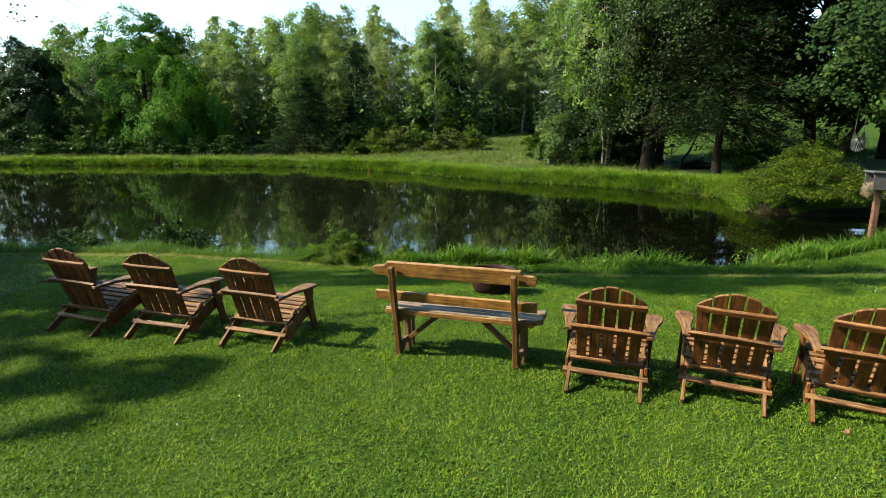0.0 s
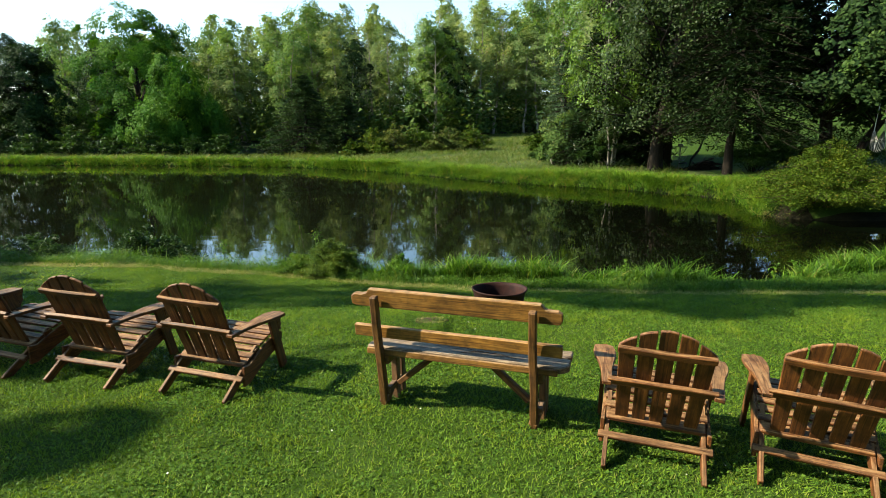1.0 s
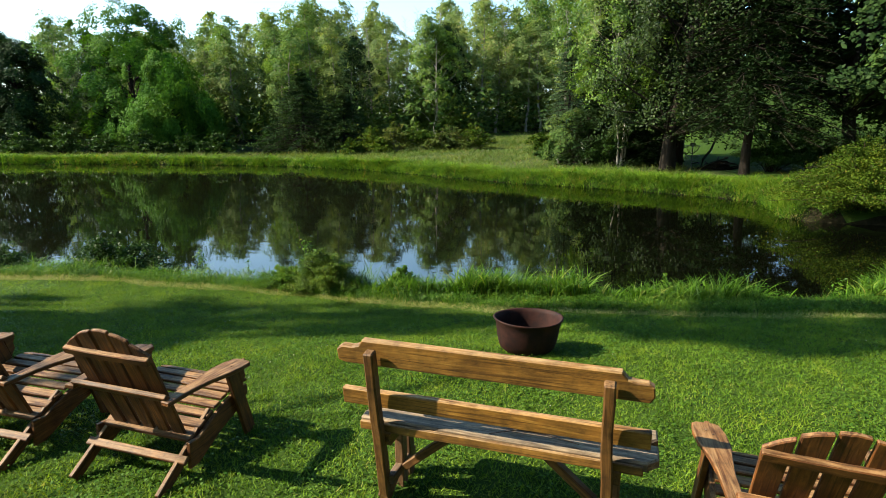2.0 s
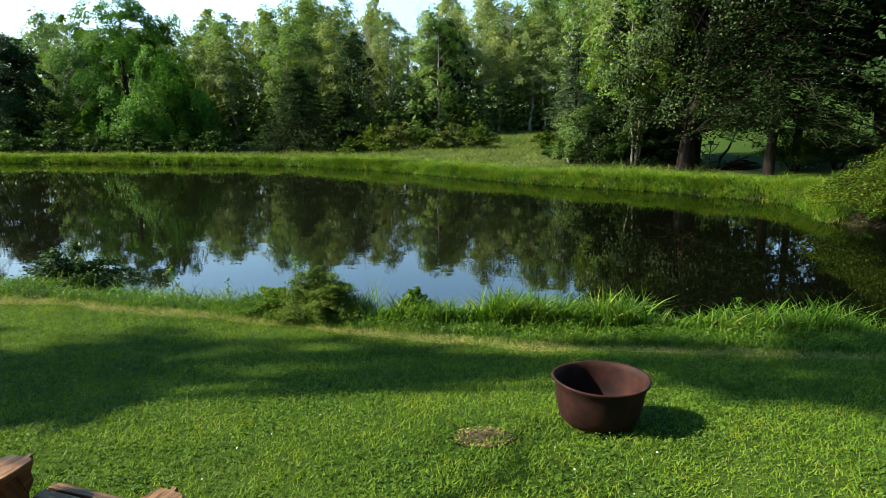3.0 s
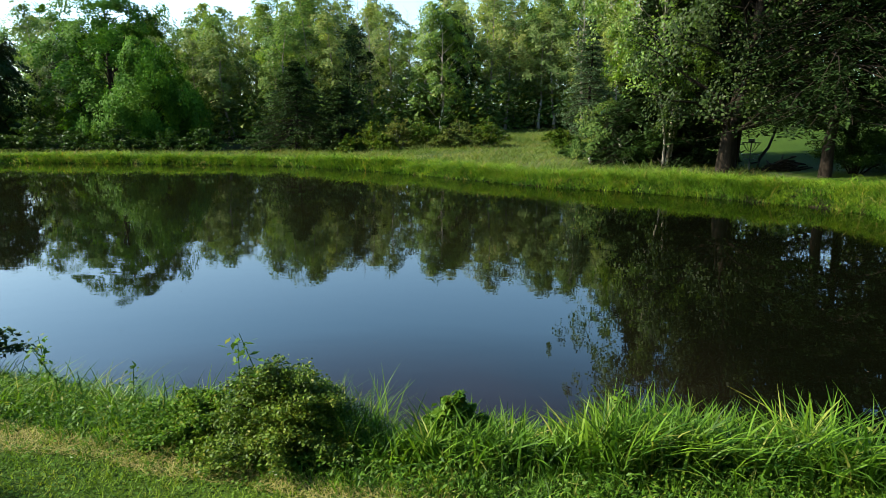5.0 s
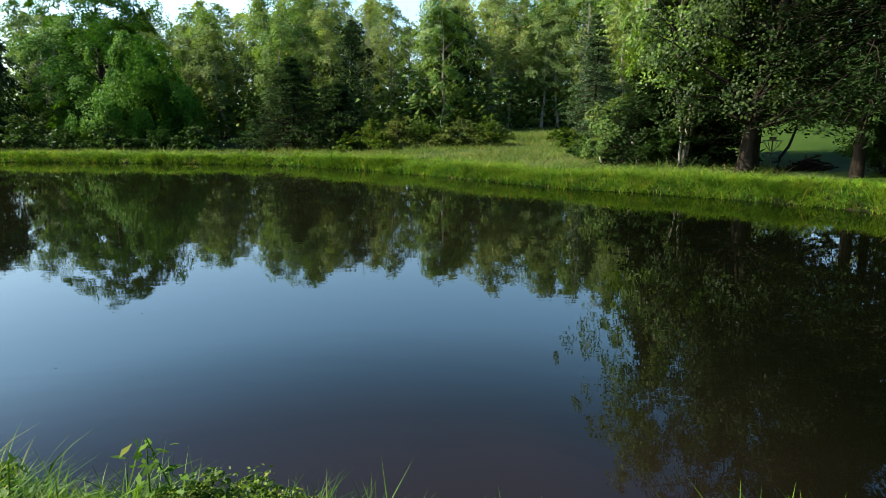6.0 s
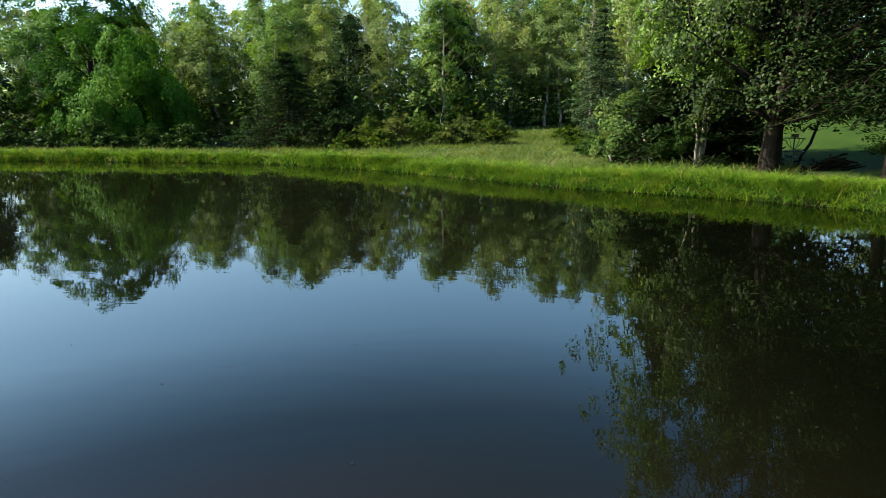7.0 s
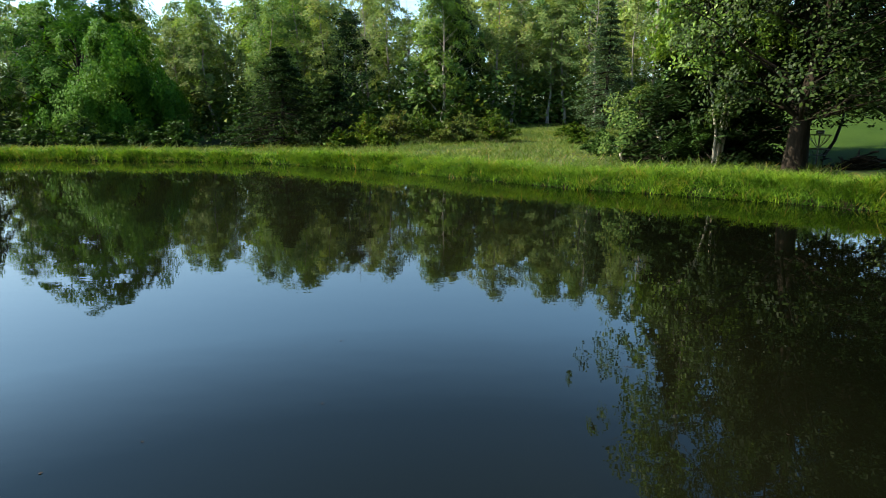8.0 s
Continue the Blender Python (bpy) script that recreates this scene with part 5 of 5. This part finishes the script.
# a thin tree at the lawn's side whose bare twigs reach over
reach = thing("sapling", "thin sparse tree with bare twigs reaching over the lawn", "tree", pose(-8.2, 5.0, float(land(-8.2, 5.0))))
rr = np.random.default_rng(14)
bits = [tube([(0, 0, -0.1), (0.1, 0, 1.5), (0.5, 0.15, 2.6), (0.9, 0.2, 4.2), (1.1, 0.2, 5.2)], [0.075, 0.06, 0.045, 0.03, 0.01], 7)]
ends = []
for q, n in (((3.95, 1.3, 3.30), 1), ((3.7, 1.55, 3.62), 5), ((2.6, 1.0, 4.6), 7), ((-1.2, 0.6, 4.8), 7), ((0.4, -1.2, 5.0), 7)):
    bits.append(limb(rr, (0.9, 0.2, 4.1), q, 0.022, 0.006, 0.5, 7, 5))
    for j in range(n):
        b0 = np.array(q) + (np.array((0.9, 0.2, 4.1)) - np.array(q)) * rr.uniform(0, 0.3)
        e = b0 + rr.normal(size=3) * np.array([0.22, 0.22, 0.16])
        bits.append(limb(rr, b0, e, 0.0045, 0.002, 0.1, 4, 4))
        ends.append(e)
# the forked twig that droops lowest, and its few leaves
fork = np.array((3.95, 1.3, 3.30))
for d, w in (((0.30, 0.0, -0.06), 0.005), ((0.62, 0.02, -0.16), 0.0042), ((0.40, 0.05, 0.02), 0.003), ((0.56, 0.05, -0.04), 0.003), ((-0.08, 0.0, -0.22), 0.004), ((0.10, 0.1, -0.18), 0.003)):
    bits.append(limb(rr, fork, fork + np.array(d), w, 0.002, 0.2, 5, 4))
ends += [fork + np.array(d) for d in ((-0.10, 0, -0.16), (-0.05, 0, -0.24), (-0.16, 0.0, -0.05), (0.02, 0, -0.2))]
part("trunk", raw_mesh("trunk", *join(bits), BARK), None, reach)
part("crown", raw_mesh("crown", *leaves(rr, crown_points(rr, np.array(ends), 10, 0.06), 0.038, 0.022, 0.3), LEAF_DARK), None, reach)

# birch stems, stumps and brush under the trees
birch = thing("birch_tree", "pair of thin pale birch stems", "tree", pose(8.35, 30.2, float(land(8.35, 30.2))))
part("stem", raw_mesh("stem", *tube([(0, 0, -0.1), (0.06, 0, 0.9), (0.10, 0, 1.9), (0.22, 0, 3.2)], [0.075, 0.065, 0.055, 0.04], 7), BARK_PALE), None, birch)
part("stem", raw_mesh("stem", *tube([(0.14, 0.05, -0.1), (0.22, 0.05, 1.0), (0.33, 0.05, 2.0), (0.42, 0.1, 3.2)], [0.055, 0.05, 0.04, 0.03], 7), BARK_PALE), None, birch)
snag = thing("leaning_snag", "short leaning dead birch stump", "stump", pose(6.95, 31.4, float(land(6.95, 31.4))))
part("stem", raw_mesh("stem", *tube([(0.25, 0, -0.1), (0.0, 0, 0.55), (-0.22, 0, 1.15)], [0.10, 0.085, 0.05], 7), BARK_PALE), None, snag)
log = thing("fallen_log", "fallen forked log bleached at the break", "log", pose(6.0, 32.2, float(land(6.0, 32.2))))
part("stem", raw_mesh("stem", *tube([(-0.2, 0, 0.10), (0.6, 0.1, 0.14), (1.7, 0.3, 0.2)], [0.09, 0.10, 0.11], 7), BARK), None, log)
part("broken_end", raw_mesh("broken_end", *tube([(-0.18, 0, 0.08), (-0.26, 0, 0.3), (-0.1, 0.02, 0.45)], [0.05, 0.045, 0.02], 6), BARK_PALE), None, log)

crook = thing("crooked_tree", "thin crooked leaning sapling behind the basket", "tree", pose(12.85, 31.6, float(land(12.85, 31.6))))
part("stem", raw_mesh("stem", *tube([(-0.05, 0, -0.1), (0.02, 0, 0.35), (0.5, 0.3, 0.8), (0.95, 0.7, 1.5), (1.25, 1.1, 2.2), (1.3, 1.2, 3.2)], [0.075, 0.065, 0.06, 0.05, 0.04, 0.03], 6), BARK), None, crook)


def brush_pile():
    r = np.random.default_rng(3)
    b = thing("brush_pile", "dark heap of cut branches on the slope", "brush pile", pose(12.75, 29.5, float(land(12.75, 29.5))))
    pieces = []
    for i in range(110):
        a = r.uniform(0, np.pi)
        c = r.normal(size=3) * np.array([0.36, 0.28, 0.0]) + np.array([0, 0, abs(r.normal()) * 0.22 + 0.05])
        d = np.array([math.cos(a), math.sin(a) * 0.5, r.normal() * 0.2]) * r.uniform(0.2, 0.5)
        pieces.append(tube([c - d, c, c + d], [0.03, 0.035, 0.015], 5))
    tagged(part("brushwood", raw_mesh("brushwood", *join(pieces), BRUSH), None, b), kind="stuff")


brush_pile()


def disc_basket():
    b = thing("disc_golf_basket", "steel disc golf basket on a pole", "disc basket", pose(11.72, 30.2, float(land(11.72, 30.2))))
    ring = lambda rad, z, w: tube([(rad * math.cos(a), rad * math.sin(a), z) for a in np.linspace(0, 2 * math.pi, 25)], [w] * 25, 5)
    part("pole", raw_mesh("pole", *tube([(0, 0, -0.1), (0, 0, 0.6), (0, 0, 1.32)], [0.025] * 3, 8), STEEL), None, b)
    part("top_band", raw_mesh("top_band", *join([ring(0.10, 1.30, 0.03), ring(0.10, 1.24, 0.03)]), STEEL), None, b)
    part("basket_ring", raw_mesh("basket_ring", *join([ring(0.33, 0.72, 0.012), ring(0.22, 0.52, 0.01)]), STEEL), None, b)
    part("hanger_ring", raw_mesh("hanger_ring", *ring(0.34, 1.18, 0.014), STEEL), None, b)
    for i in range(12):
        a = i * math.pi / 6
        part("chain", raw_mesh("chain", *tube([(0.33 * math.cos(a), 0.33 * math.sin(a), 1.18), (0.2 * math.cos(a), 0.2 * math.sin(a), 0.95), (0.05 * math.cos(a), 0.05 * math.sin(a), 0.8)], [0.007] * 3, 4), STEEL), None, b)
        part("basket_rod", raw_mesh("basket_rod", *tube([(0.33 * math.cos(a), 0.33 * math.sin(a), 0.72), (0.22 * math.cos(a), 0.22 * math.sin(a), 0.52), (0.03 * math.cos(a), 0.03 * math.sin(a), 0.50)], [0.006] * 3, 4), STEEL), None, b)


disc_basket()


def hammock_chair():
    h = thing("hammock_chair", "striped cloth hammock chair hanging from a limb", "hammock", pose(16.62, 23.7, 0.66, 0, 0, 20))
    for i in range(14):
        u0, u1 = (i / 14 - 0.5) * 2, ((i + 1) / 14 - 0.5) * 2
        bm = bmesh.new()
        grid = []
        for j in range(9):
            v = j / 8
            a = (v - 0.5) * 2
            row = []
            for u in (u0, u1):
                sag = 0.50 * (1 - a * a)
                row.append(bm.verts.new((a * 0.28 + 0.05 * u, u * 0.30 * (1 - 0.75 * abs(a) ** 2), 0.62 - sag + 0.30 * abs(a) ** 3 + 0.14 * u * u * (1 - a * a))))
            grid.append(row)
        for j in range(8):
            bm.faces.new((grid[j][0], grid[j][1], grid[j + 1][1], grid[j + 1][0]))
        bmesh.ops.solidify(bm, geom=bm.faces[:], thickness=0.004)
        part("stripe", bm, CLOTH_DARK if i % 2 else CLOTH_LIGHT, h)
    for s in (-1, 1):
        part("rope", raw_mesh("rope", *tube([(s * 0.28, 0, 0.9), (s * 0.24, 0, 1.4), (s * 0.16, 0, 2.0)], [0.012] * 3, 5), CLOTH_LIGHT), None, h)


hammock_chair()


def nest_box():
    x, y = 8.24, 11.2
    n = thing("nest_box", "weathered grey nest box on a reddish wooden post", "nest box", pose(x, y, float(land(x, y)), 0, 0, -12))
    part("post", beam(1.62, 0.10, 0.10, 0.008), POSTWOOD, n, m=along((0.135, 0, -0.35), (0.150, 0, 1.24), (0, 1, 0)))
    part("roof", beam(0.62, 0.42, 0.03, 0.005), SLATE, n, m=pose(0.24, 0, 1.575, 0, 3, 0))
    part("floor", beam(0.55, 0.34, 0.02, 0.003), SLATE, n, m=pose(0.24, 0, 1.25, 0, 0, 0))
    for s in (-1, 1):
        part("side", beam(0.55, 0.30, 0.02, 0.003), SLATE, n, m=pose(0.24, s * 0.17, 1.41, 90, 0, 0))
    part("end_board", beam(0.02, 0.32, 0.30, 0.003), SLATE, n, m=pose(0.50, 0, 1.41))
    r = np.random.default_rng(9)
    c = np.column_stack([r.uniform(-0.06, 0.2, 500), r.uniform(-0.13, 0.13, 500), 1.26 + np.abs(r.normal(size=500)) * 0.05])
    hang = np.column_stack([r.uniform(-0.10, -0.02, 160), r.uniform(-0.12, 0.12, 160), r.uniform(1.12, 1.28, 160)])
    part("nest_straw", raw_mesh("nest_straw", *leaves(r, np.concatenate([c, hang]), 0.14, 0.008, 0.2), STRAW_NEST), None, n)


nest_box()


def sprig(x, y, h, seed):
    """A single leafy shoot standing above the bank plants."""
    r = np.random.default_rng(seed)
    t = thing("leafy_shoot", "tall leafy shoot rising above the bank plants", "plant", pose(x, y, float(land(x, y))), group="shoots on the bank")
    pts = [(0, 0, 0), (0.02 * r.normal(), 0.02 * r.normal(), h * 0.5), (0.06 * r.normal(), 0.04 * r.normal(), h)]
    part("stem", raw_mesh("stem", *tube(pts, [0.005, 0.004, 0.002], 5), WEED), None, t)
    f = r.uniform(0.35, 1.0, 46)
    c = np.column_stack([np.interp(f, [0, 0.5, 1], [q[k] for q in pts]) for k in range(3)]) + r.normal(size=(46, 3)) * np.array([0.032, 0.032, 0.012])
    part("foliage", raw_mesh("foliage", *leaves(r, c, 0.05, 0.022, 0.6), WEED), None, t)
    return t


for i, (x, y, h) in enumerate([(-1.86, 9.62, 0.66), (-1.72, 9.6, 0.72), (-3.35, 10.2, 0.48), (-3.5, 10.35, 0.55), (-2.75, 10.1, 0.40), (0.35, 9.75, 0.5), (2.7, 9.35, 0.42), (4.75, 9.1, 0.30), (5.0, 9.0, 0.34)]):
    sprig(x, y, h, 300 + i)

# specks of leaf and seed afloat
r = np.random.default_rng(44)
xy = scatter(r, 60, -7, 6, 11.2, 21, lambda x, y: shore_distance(x, y) < -0.8)
p = np.column_stack([xy, np.full(len(xy), WATER_Z + 0.004)])
nv, nf = leaves(r, p, 0.022, 0.013, 60.0, 0, 0)
stuff("floating_specks", [(nv, nf)], TWIG_BROWN, "scattered specks of leaf and seed on the water", "debris")
